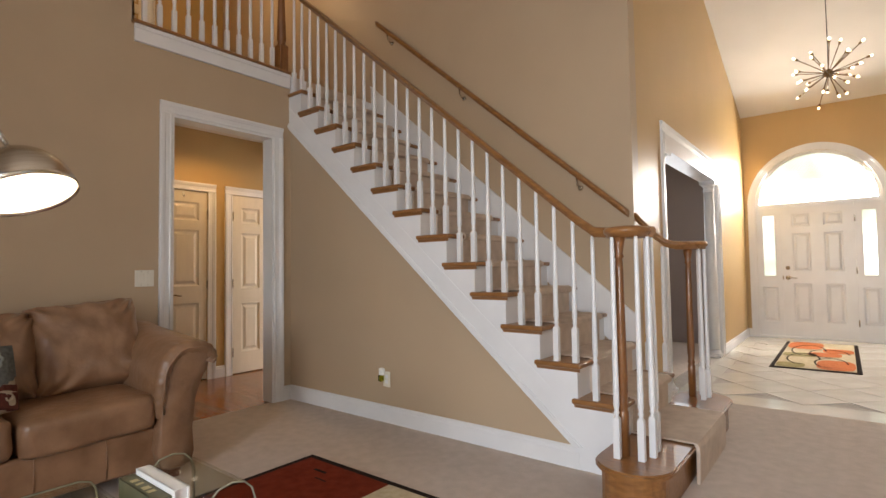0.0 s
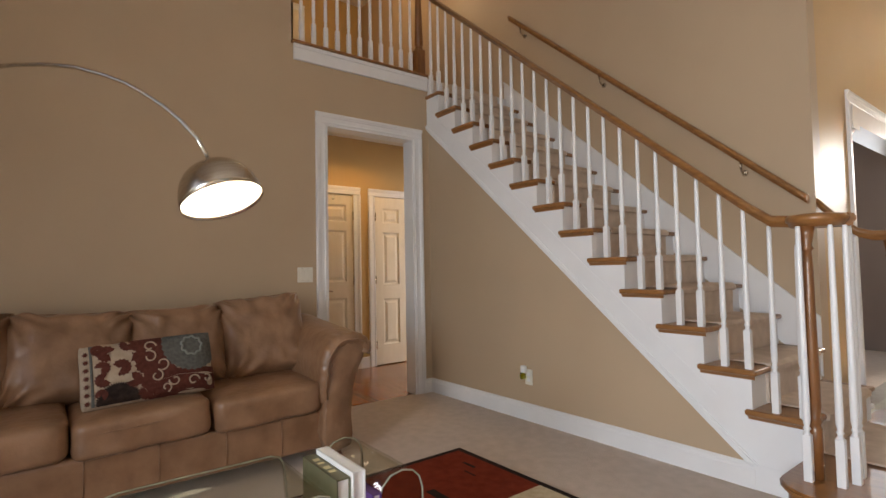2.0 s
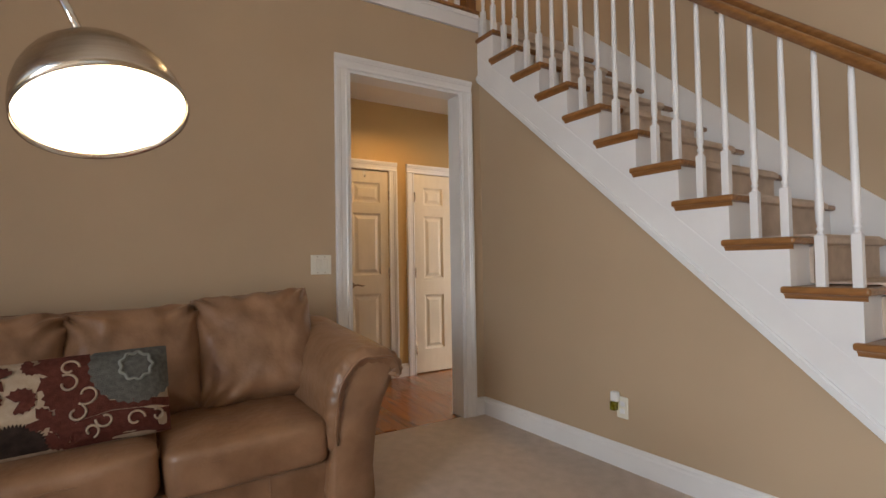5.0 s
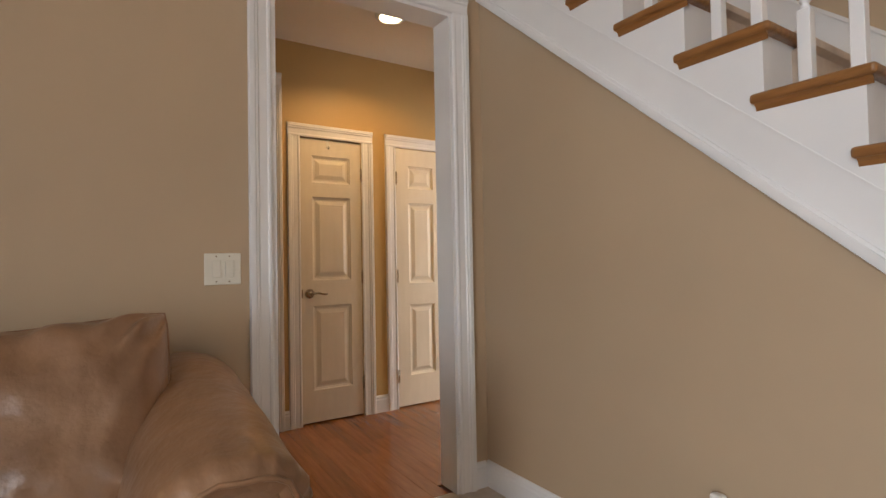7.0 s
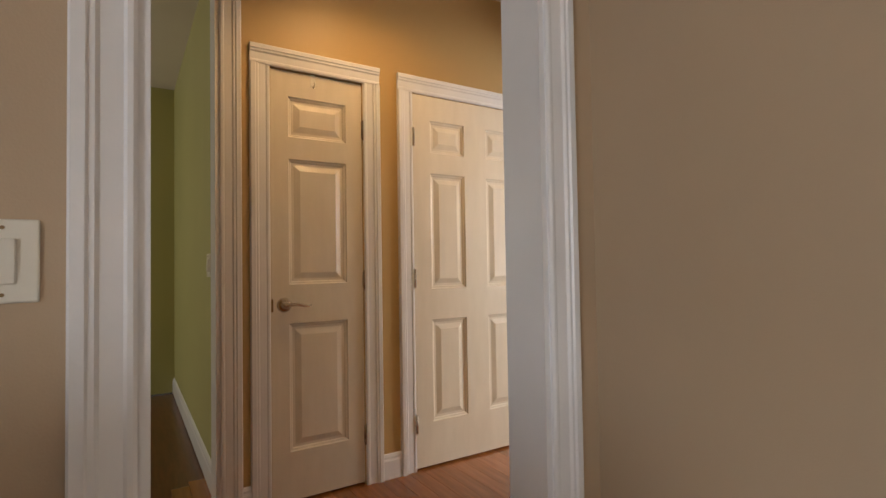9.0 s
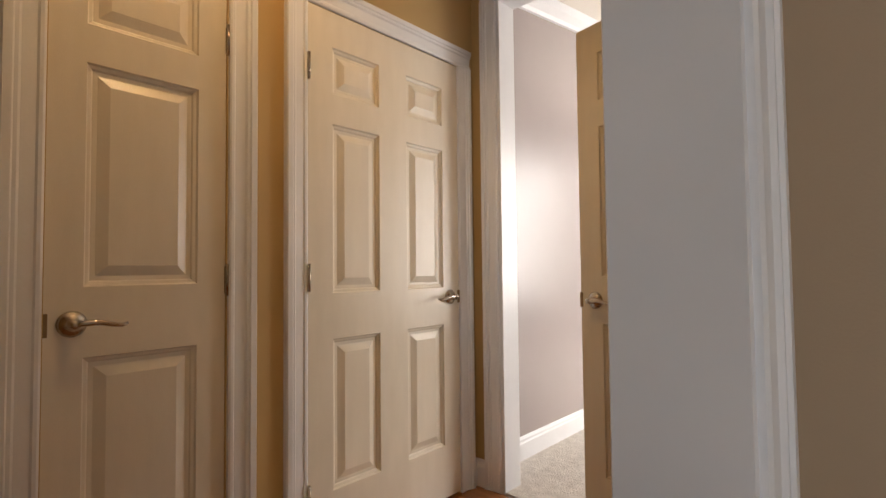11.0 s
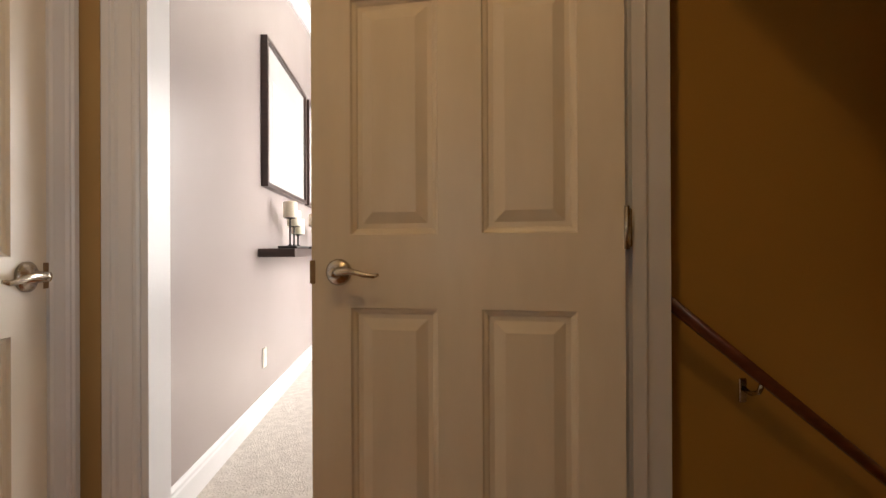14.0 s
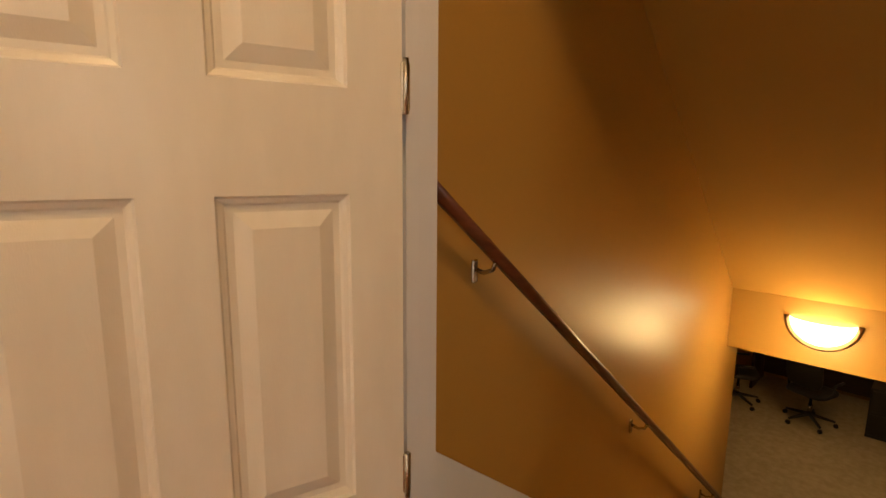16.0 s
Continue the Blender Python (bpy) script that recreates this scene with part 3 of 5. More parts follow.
stair = thing("staircase", "white staircase with oak treads and a beige carpet runner", "staircase", None, "", "structure")
TL = RUN + 0.062
tread_m = rounded((0, 0, -0.03, TL, 1.078, 0), 0.011, 3)
cove_mesh = mesh_of("cove", prism([(0, -0.03), (0.014, -0.03), (0.006, -0.038), (0, -0.05)], "x", 0.012, TL - 0.012), OAK)
tread_mesh = mesh_of("tread", tread_m, OAK)
for n in range(2, 15):
    x1 = nose(n)
    ob = new("tread", tread_mesh)
    ob.parent, ob.matrix_basis = stair, Matrix.Translation((max(x1 - TL, 0.002), -0.034, n * RISE)) @ Matrix.Diagonal((min(1, (x1 - 0.002) / TL), 1, 1, 1))
    if n < 14:
        cove = new("cove", cove_mesh)
        cove.parent, cove.matrix_basis = stair, Matrix.Translation((x1 - TL, -0.0125, n * RISE)) @ Matrix.Diagonal((1, -1, 1, 1))
    part("riser", boxes((x1 - 0.045, -0.002, (n - 1) * RISE, x1 - 0.028, 1.044, n * RISE - 0.03)), TRIM, stair)
part("riser", boxes((0.006, -0.002, 14 * RISE, 0.022, 1.044, 14 * RISE + 0.17)), TRIM, stair)
# stringer on the open side, stepped along its top
st = bmesh.new()
low = lambda x: max(2.50 - 0.8597 * x, 0.128)
for n in range(2, 15):
    xa, xb = (0.0 if n == 14 else nose(n) - RUN - 0.028), nose(n) - 0.028
    zt = n * RISE - 0.03
    vs = []
    for y in (-0.012, -0.001):
        vs.append([st.verts.new((x, y, z)) for x, z in ((xa, low(xa)), (xb, low(xb)), (xb, zt), (xa, zt))])
    st.faces.new(vs[0])
    st.faces.new(vs[1][::-1])
    for k in range(4):
        st.faces.new((vs[0][k], vs[1][k], vs[1][(k + 1) % 4], vs[0][(k + 1) % 4]))
bmesh.ops.recalc_face_normals(st, faces=st.faces[:])
part("stringer", st, TRIM, stair, "white painted stringer")
part("stringer_trim", prism([(0.0, 2.485), (2.742, 0.129), (2.800, 0.129), (0.0, 2.536)], "y", -0.022, -0.012), TRIM, stair)
part("stringer_trim", prism([(0.0, 2.496), (2.754, 0.130), (2.785, 0.130), (0.0, 2.522)], "y", -0.030, -0.022), TRIM, stair)
part("stringer_bead", prism([(0.0, 2.683), (2.60, 0.4445), (2.60, 0.4515), (0.0, 2.690)], "y", -0.0155, -0.012), TRIM, stair)
# unseen filler added to keep sconce light from leaking at the stair foot
part("leak_filler", boxes((2.801, 0.0015, 0.0, 2.99, 0.119, 0.33)), TRIM, stair)
part("stringer_foot", boxes((2.78, -0.0125, 0.0, 3.013, -0.001, 0.1275)), TRIM, stair)
part("stringer_side", boxes((2.80, 1.055, 0.0, 3.013, 1.066, 0.37)), TRIM, stair)
part("skirt_board", prism([(0.0, 2.85), (0.0, 3.16), (2.79, 0.78), (2.79, 0.42)], "y", 1.036, 1.0495), TRIM, stair, "white skirt board along the wall")
part("skirt_cap", prism([(0.0, 3.16), (0.0, 3.18), (2.79, 0.80), (2.79, 0.78)], "y", 1.026, 1.0495), TRIM, stair)
# starting step with rounded ends
def curl(y0, y1, x0, x1, z0, z1, grow):
    pts = []
    xm, r = (x0 + x1) / 2, (x1 - x0) / 2 + grow
    for i in range(13):
        a = math.pi * (1 + i / 12)
        pts.append((xm + r * math.cos(a), y0 + r + r * math.sin(a)))
    for i in range(13):
        a = math.pi * i / 12
        pts.append((xm + r * math.cos(a), y1 - r + r * math.sin(a)))
    return prism(pts, "z", z0, z1)


start = curl(-0.40, 1.45, 2.99, 3.345, 0, RISE - 0.03, -0.02)
part("starting_riser", start, OAK, stair, "oak curved riser of the starting step")
top = curl(-0.425, 1.475, 2.99, 3.345, RISE - 0.03, RISE, 0.012)
bmesh.ops.bevel(top, geom=[e for e in top.edges if abs(e.verts[0].co.z - e.verts[1].co.z) < 1e-6], offset=0.010, segments=2, affect="EDGES")
part("starting_tread", top, OAK, stair, "oak starting tread")
# carpet runner following the steps
T = 0.014
prof = [(3.358 + T, 0.0)]
prof += [(3.362 + T, RISE - 0.02), (3.352 + T, RISE + T), (nose(2) - 0.028 + T, RISE + T)]
for n in range(2, 15):
    zt = n * RISE
    prof += [(nose(n) - 0.026 + T, zt - 0.035), (nose(n) + T, zt - 0.028), (nose(n) + T, zt - 0.004), (nose(n) - 0.01, zt + T)]
    prof += [((nose(n + 1) - 0.028 + T) if n < 14 else 0.022 + T, zt + T)]
prof += [(0.022 + T, 15 * RISE - 0.03)]
rb = bmesh.new()
cols_ = [[rb.verts.new((x, y, z)) for x, z in prof] for y in (0.165, 0.90)]
inner = [[rb.verts.new((x - T - 0.004, y, z - T * 0.6)) for x, z in prof] for y in (0.165, 0.90)]
for i in range(len(prof) - 1):
    rb.faces.new((cols_[0][i], cols_[0][i + 1], cols_[1][i + 1], cols_[1][i]))
    rb.faces.new((cols_[0][i], inner[0][i], inner[0][i + 1], cols_[0][i + 1]))
    rb.faces.new((cols_[1][i], cols_[1][i + 1], inner[1][i + 1], inner[1][i]))
bmesh.ops.recalc_face_normals(rb, faces=rb.faces[:])
solo("stair_runner", rb, RUNNER, "beige carpet runner up the oak stair", "runner")

# railing on the open side
railing = thing("stair_railing", "oak handrail on white turned balusters", "railing")


def rail_top(x):
    return 1.862 - (x - 2.327) * RISE / RUN


RAILY = 0.008


def baluster(h):
    """A square foot, a turned neck and a long taper."""
    bm = rounded((-0.0165, -0.0165, 0, 0.0165, 0.0165, 0.20), 0.002, 1)
    lt = lathe([(0.0165, 0.20), (0.010, 0.212), (0.010, 0.218), (0.016, 0.226), (0.010, 0.236), (0.0155, 0.262), (0.0155, 0.30), (0.011, h - 0.03), (0.0085, h)], 10)
    return merge(bm, lt)


for i in range(2):
    dx = -0.044 - i * RUN / 2
    h = rail_top(nose(8) + dx) - 0.055 - 8 * RISE
    me = mesh_of("baluster", baluster(h), TRIM)
    for n in range(2, 15):
        ob = new("baluster", me)
        ob.parent, ob.location = railing, (nose(n) + dx, RAILY, n * RISE)


def rail_section(points, r=0.03, mat_=None, parent=None, name="handrail"):
    """A moulded rail: broad rounded head on a narrower neck."""
    bm = bmesh.new()
    pts = [Vector(p) for p in points]
    shape = [(-0.018, -0.028), (0.018, -0.028), (0.020, -0.012), (0.030, -0.004), (0.031, 0.012), (0.022, 0.026), (0, 0.031), (-0.022, 0.026), (-0.031, 0.012), (-0.030, -0.004), (-0.020, -0.012)]
    rings = []
    for i, p in enumerate(pts):
        d = (pts[min(i + 1, len(pts) - 1)] - pts[max(i - 1, 0)])
        d.z = 0
        d.normalize()
        s = Vector((-d.y, d.x, 0))
        rings.append([bm.verts.new(p + s * u * r / 0.03 + Vector((0, 0, v * r / 0.03))) for u, v in shape])
    for a, b in zip(rings, rings[1:]):
        for k in range(len(shape)):
            bm.faces.new((a[k], a[(k + 1) % len(shape)], b[(k + 1) % len(shape)], b[k])).smooth = True
    bm.faces.new(rings[0])
    bm.faces.new(rings[-1][::-1])
    bmesh.ops.recalc_face_normals(bm, faces=bm.faces[:])
    return part(name, bm, mat_ or OAK, parent)


ZV = 1.335    # level of the volutes


def ease(p, q, n):
    return [tuple(p[k] + (q[k] - p[k]) * i / n for k in range(3)) for i in range(n + 1)]


rail_section([(0.04, RAILY, rail_top(0.04) - 0.031), (2.80, RAILY, rail_top(2.80) - 0.031), (2.90, RAILY - 0.005, rail_top(2.88) - 0.036), (2.98, RAILY - 0.01, ZV + 0.012), (3.06, RAILY - 0.02, ZV), (3.12, RAILY - 0.03, ZV), (3.19, -0.02, ZV), (3.225, -0.08, ZV)], parent=railing)


def volute(c, flip):
    ring = lathe([(0.02, -0.028), (0.102, -0.028), (0.106, -0.010), (0.116, -0.004), (0.118, 0.012), (0.108, 0.026), (0.06, 0.033), (0.001, 0.033)], 28, pose(*c))
    part("volute", ring, OAK, railing if not flip else railing_2, "oak turned volute cap")


def newel_post(parent, x, y, z0, z1):
    prof_ = [(0.026, z0), (0.026, z0 + 0.22), (0.020, z0 + 0.235), (0.027, z0 + 0.25), (0.021, z0 + 0.27), (0.026, z0 + 0.32), (0.020, z1 - 0.16), (0.017, z1 - 0.11), (0.026, z1 - 0.10), (0.019, z1 - 0.085), (0.027, z1 - 0.04), (0.034, z1)]
    part("newel", lathe(prof_, 14, Matrix.Translation((x, y, 0))), OAKV, parent, "turned oak newel post")


railing_2 = thing("stair_railing", "short oak handrail curving to a volute", "railing")
volute((3.12, -0.12, ZV), False)
newel_post(railing, 3.10, -0.19, RISE, ZV - 0.027)
me = mesh_of("baluster", baluster(ZV - 0.027 - RISE), TRIM)
for x, y in ((3.085, -0.245), (3.195, -0.215), (3.225, -0.13), (3.215, -0.03)):
    ob = new("baluster", me)
    ob.parent, ob.location = railing, (x, y, RISE)
volute((3.12, 1.27, ZV - 0.03), True)
newel_post(railing_2, 3.10, 1.28, RISE, ZV - 0.057)
rail_section([(2.78, 1.09, 1.545), (2.84, 1.09, 1.475), (2.92, 1.09, 1.385), (2.99, 1.10, 1.325), (3.05, 1.12, ZV - 0.03), (3.12, 1.16, ZV - 0.03), (3.19, 1.22, ZV - 0.03)], parent=railing_2)
me2 = mesh_of("baluster", baluster(ZV - 0.057 - RISE), TRIM)
for x, y in ((3.19, 1.21), (3.205, 1.30), (3.15, 1.36)):
    ob = new("baluster", me2)
    ob.parent, ob.location = railing_2, (x, y, RISE)
for n_, x in ((2, 2.86), (2, 2.98)):
    ob = new("baluster", mesh_of("baluster", baluster(1.545 - 0.03 - (x - 2.78) * 1.08 - 2 * RISE), TRIM))
    ob.parent, ob.location = railing_2, (x, 1.055, 2 * RISE)

# wall rail behind the stair
wall_rail = thing("wall_handrail", "oak handrail on brass brackets along the stair wall", "handrail")
rail_section([(0.17, 0.975, 3.80), (0.19, 0.975, 3.785), (2.74, 0.975, 1.578), (2.77, 0.975, 1.552)], parent=wall_rail)
for x in (0.32, 1.25, 2.38):
    z = 3.80 - (x - 0.17) * 0.8645
    part("bracket", tube([(x, 1.048, z - 0.10), (x, 1.01, z - 0.10), (x, 0.978, z - 0.075), (x, 0.975, z - 0.03)], 0.007, 8), NICKEL, wall_rail)
    part("bracket_plate", lathe([(0.022, 0), (0.022, 0.005), (0.012, 0.012)], 14), NICKEL, wall_rail, "", pose(x, 1.0495, z - 0.10, 90, 0, 0))

# balcony of the upper hall
balcony = thing("balcony_railing", "white balusters and oak rail of the upper hall", "railing")
part("fascia", boxes((-0.14, -1.33, 2.862, 0.022, -0.012, 2.992)), TRIM, balcony, "white fascia board")
part("fascia_bead", rounded((0.020, -1.335, 2.955, 0.032, -0.012, 2.985), 0.004, 1), TRIM, balcony)
part("landing_nosing", rounded((-0.12, -1.35, 2.992, 0.045, -0.012, 3.014), 0.008, 2), OAK, balcony, "oak nosing")
meb = mesh_of("baluster", baluster(0.84), TRIM)
for k in range(11):
    ob = new("baluster", meb)
    ob.parent, ob.location = balcony, (-0.03, -1.25 + k * 0.108, 3.014)
rail_section([(-0.03, -1.33, 3.885), (-0.03, 0.0, 3.885)], parent=balcony)
part("newel_base", rounded((-0.075, -0.115, 3.0, 0.015, -0.025, 3.26), 0.006, 2), OAKV, balcony, "oak newel")
part("newel_shaft", lathe([(0.045, 3.26), (0.030, 3.29), (0.042, 3.31), (0.028, 3.8), (0.040, 3.83), (0.045, 3.95)], 16, Matrix.Translation((-0.03, -0.07, 0))), OAKV, balcony)
part("half_newel", boxes((-0.06, -1.345, 3.014, 0.0, -1.331, 3.95)), OAKV, balcony)
# upper hall: a doorway with white casing, seen through the balusters
casing("casing_upper", pose(-3.2, -0.75, 2.99, 0, 0, 90), 0.75, 2.03)
panel_door("door_upper", 0.75, ((0.10, 0.325), (0.425, 0.65)), pose(-3.19, -0.75, 3.0, 0, 0, 90), 0.06, 0.75, "white six-panel upstairs door, closed", hinges=False)

# ---- foyer ----
door_f = thing("front_entrance", "white front door with sidelights and an arched transom", "entrance", None, "", "structure")
DX0, DX1 = 3.245, 4.155
YF = 6.83
panel_door("front_door", DX1 - DX0, ((0.14, 0.37), (0.54, 0.77)), pose(DX0, YF, 0.03), 0.07, DX1 - DX0, "white six-panel front door with a brass lever", colour=TRIM, hinges=True)
part("deadbolt", lathe([(0.028, 0), (0.028, 0.01), (0.016, 0.02)], 16), BRONZE, door_f, "", pose(DX0 + 0.07, YF, 1.10, 90, 0, 0))
for x0, x1 in ((FX - FW, DX0), (DX1, FX + FW)):
    a, b = x0 + 0.04, x1 - 0.04
    part("sidelight_frame", boxes((x0 + 0.001, YF, 0, a + 0.05, YF + 0.05, 2.08), (b - 0.05, YF, 0, x1 - 0.001, YF + 0.05, 2.08), (a + 0.05, YF, 0, b - 0.05, YF + 0.05, 0.98), (a + 0.05, YF, 1.94, b - 0.05, YF + 0.05, 2.08)), TRIM, door_f)
    part("sidelight_panel", panel_mesh(b - a - 0.05, 0.55), TRIM, door_f, "", pose(a + 0.025, YF - 0.016, 0.25))
    gl = part("sidelight_pane", boxes((a + 0.05, YF + 0.02, 0.98, b - 0.05, YF + 0.026, 1.94)), WINDOWGLASS, door_f, "clear glass pane")
    gl.visible_shadow = False
part("transom_bar", boxes((FX - FW + 0.001, YF - 0.02, 2.062, FX + FW - 0.001, YF + 0.05, 2.12)), TRIM, door_f)
part("threshold", boxes((FX - FW + 0.001, YF - 0.03, 0, FX + FW - 0.001, YF + 0.05, 0.028)), TRIM, door_f)


def arch_band(r0, r1, y0, y1, z0, legs):
    bm = bmesh.new()
    pts = [(FX + math.cos(math.pi * i / 32), math.sin(math.pi * i / 32)) for i in range(33)]
    sec = []
    for cx, s in pts:
        c = cx - FX
        sec.append([bm.verts.new(p) for p in ((FX + r0 * c, y0, z0 + r0 * s), (FX + r1 * c, y0, z0 + r1 * s), (FX + r1 * c, y1, z0 + r1 * s), (FX + r0 * c, y1, z0 + r0 * s))])
    if legs:
        sec.insert(0, [bm.verts.new((v.co.x, v.co.y, 0)) for v in sec[0]])
        sec.append([bm.verts.new((v.co.x, v.co.y, 0)) for v in sec[-1]])
    for a, b in zip(sec, sec[1:]):
        for k in range(4):
            bm.faces.new((a[k], a[(k + 1) % 4], b[(k + 1) % 4], b[k]))
    bmesh.ops.recalc_face_normals(bm, faces=bm.faces[:])
    return bm


part("arch_casing", arch_band(FW - 0.004, FW + 0.10, 6.775, 6.80, FT, True), TRIM, door_f, "white arched casing")
part("arch_casing_edge", arch_band(FW + 0.07, FW + 0.103, 6.765, 6.776, FT, True), TRIM, door_f)
part("transom_frame", arch_band(FW - 0.05, FW - 0.002, YF, YF + 0.05, FT, False), TRIM, door_f)
pane = bmesh.new()
vs = [pane.verts.new((FX + (FW - 0.05) * math.cos(math.pi * i / 32), YF + 0.02, FT + (FW - 0.05) * math.sin(math.pi * i / 32))) for i in range(33)]
pane.faces.new(vs)
gl = part("transom_pane", pane, WINDOWGLASS, door_f, "clear half-round pane")
gl.visible_shadow = False

# columns in the opening to the dining room
def column(y, group):
    c = thing("column", "white round column with a moulded capital", "column", pose(2.675, y, 0), group)
    part("base", merge(boxes((-0.09, -0.09, 0, 0.09, 0.09, 0.03)), lathe([(0.085, 0.03), (0.088, 0.05), (0.075, 0.075), (0.07, 0.09)], 20)), TRIM, c)
    part("shaft", lathe([(0.068, 0.09), (0.068, 0.8), (0.058, 2.10)], 20), TRIM, c)
    part("capital", merge(lathe([(0.060, 2.10), (0.068, 2.115), (0.060, 2.13), (0.062, 2.16), (0.085, 2.19)], 20), boxes((-0.092, -0.092, 2.19, 0.092, 0.092, 2.23))), TRIM, c)


column(2.17, "dining room columns")
column(4.42, "dining room columns")
structure("column_beam", boxes((2.585, CY0 + 0.02, 2.23, 2.765, CY1 - 0.02, CH)), TRIM, "white beam over the columns", "beam")
casing("casing_dining", pose(2.75, CY0, 0, 0, 0, 90), CY1 - CY0, CH, "white moulded casing round the columned opening")
put(jamb("jamb_dining", pose(2.753, CY0, 0, 0, 0, 90), CY1 - CY0, CH, 0.153))

# chandelier of spikes
CHX = Vector((3.95, 4.3, 3.29))
chand = thing("chandelier", "spiked brass starburst chandelier with small lit bulbs", "chandelier", pose(*CHX))
part("core", lathe([(0.001, -0.05), (0.035, -0.035), (0.05, 0), (0.035, 0.035), (0.001, 0.05)], 16), BRONZE, chand)
part("cord", tube([(0, 0, 0.04), (0.004, 0, 0.5), (0, 0, 1.16)], 0.005, 6), BLACK, chand)
part("canopy", lathe([(0.06, 1.13), (0.06, 1.16), (0.03, 1.17)], 16), BRONZE, chand)
rnd = random.Random(5)
bulb_mesh = mesh_of("bulb", lathe([(0.004, 0), (0.011, 0.010), (0.014, 0.022), (0.010, 0.034), (0.001, 0.04)], 10), BULBGLOW)
cup_mesh = mesh_of("socket", lathe([(0.006, -0.03), (0.012, -0.025), (0.013, 0.005)], 10), BRONZE)
for k in range(30):
    z = 1 - 2 * (k + 0.5) / 30
    a = k * 2.39996
    d = Vector((math.sqrt(1 - z * z) * math.cos(a), math.sqrt(1 - z * z) * math.sin(a), z * 0.75)).normalized()
    ln = rnd.uniform(0.22, 0.42)
    rod = part("rod", tube([d * 0.03, d * ln], 0.005, 6), BRONZE, chand)
    turn = d.to_track_quat("Z", "Y").to_matrix().to_4x4()
    for me_ in (cup_mesh, bulb_mesh):
        ob = new(me_.name, me_)
        ob.parent, ob.matrix_basis = rod, Matrix.Translation(d * ln) @ turn

# ---- living room furniture ----
def cushion(w, d, h, p=5.0, pinch=0.30, wrinkle=0.012, seed=0, cuts=9):
    """A soft stuffed block, w by d by h, centred, thinner towards its seams (the seam runs round the w-d plane)."""
    bm = bmesh.new()
    bmesh.ops.create_cube(bm, size=2)
    bmesh.ops.subdivide_edges(bm, edges=bm.edges[:], cuts=cuts, use_grid_fill=True)
    for v in bm.verts:
        a, b, c = v.co
        n = (abs(a) ** p + abs(b) ** p + abs(c) ** p) ** (1 / p)
        a, b, c = a / n, b / n, c / n
        c *= 1 - pinch * max(abs(a), abs(b)) ** 4
        q = Vector((a * w / 2, b * d / 2, c * h / 2))
        f = noise.noise(Vector((q.x * 7 + seed, q.y * 7, q.z * 5 + seed * 3)))
        f2 = noise.noise(Vector((q.x * 22 + seed, q.y * 9, q.z * 16)))
        q += q.normalized() * (wrinkle * f + wrinkle * 0.45 * f2)
        v.co = q
    for f in bm.faces:
        f.smooth = True
    return bm


def piping(w, d, z=0.0, r=0.004):
    pts = []
    for i in range(41):
        t = 2 * math.pi * i / 40
        c, s = math.cos(t), math.sin(t)
        n = (abs(c) ** 6 + abs(s) ** 6) ** (1 / 6)
        pts.append((c / n * w / 2, s / n * d / 2, z))
    return tube(pts, r, 6)


sofa = thing("sofa", "tan leather three-seat sofa with rolled arms against the wall", "sofa", pose(0, 0, 0))
SY0, SY1 = -3.40, -1.555      # seat, between the arms
part("base", rounded((0.10, SY0 - 0.04, 0.085, 0.985, SY1 + 0.04, 0.31), 0.02, 3), LEATHER, sofa)
for y in (-1.80, -2.10, -2.42, -2.73, -3.05):
    part("seam", tube([(0.987, y, 0.09), (0.989, y, 0.2), (0.987, y, 0.305)], 0.003, 6), LEATHER, sofa)
part("back", rounded((0.06, SY0 - 0.04, 0.10, 0.30, SY1 + 0.04, 0.80), 0.06, 4), LEATHER, sofa)
wd = (SY1 - SY0) / 3
for k in range(3):
    yc = SY1 - wd * (k + 0.5)
    s_ = smooth(part("seat_cushion", cushion(wd - 0.003, 0.77, 0.215, 9, 0.16, 0.011, k * 4.1, 16), LEATHER, sofa, "plump leather seat cushion", pose(0.655, yc, 0.395, 0, -2, 90)))
    part("piping", piping(wd + 0.004, 0.765, 0.03), LEATHER, s_)


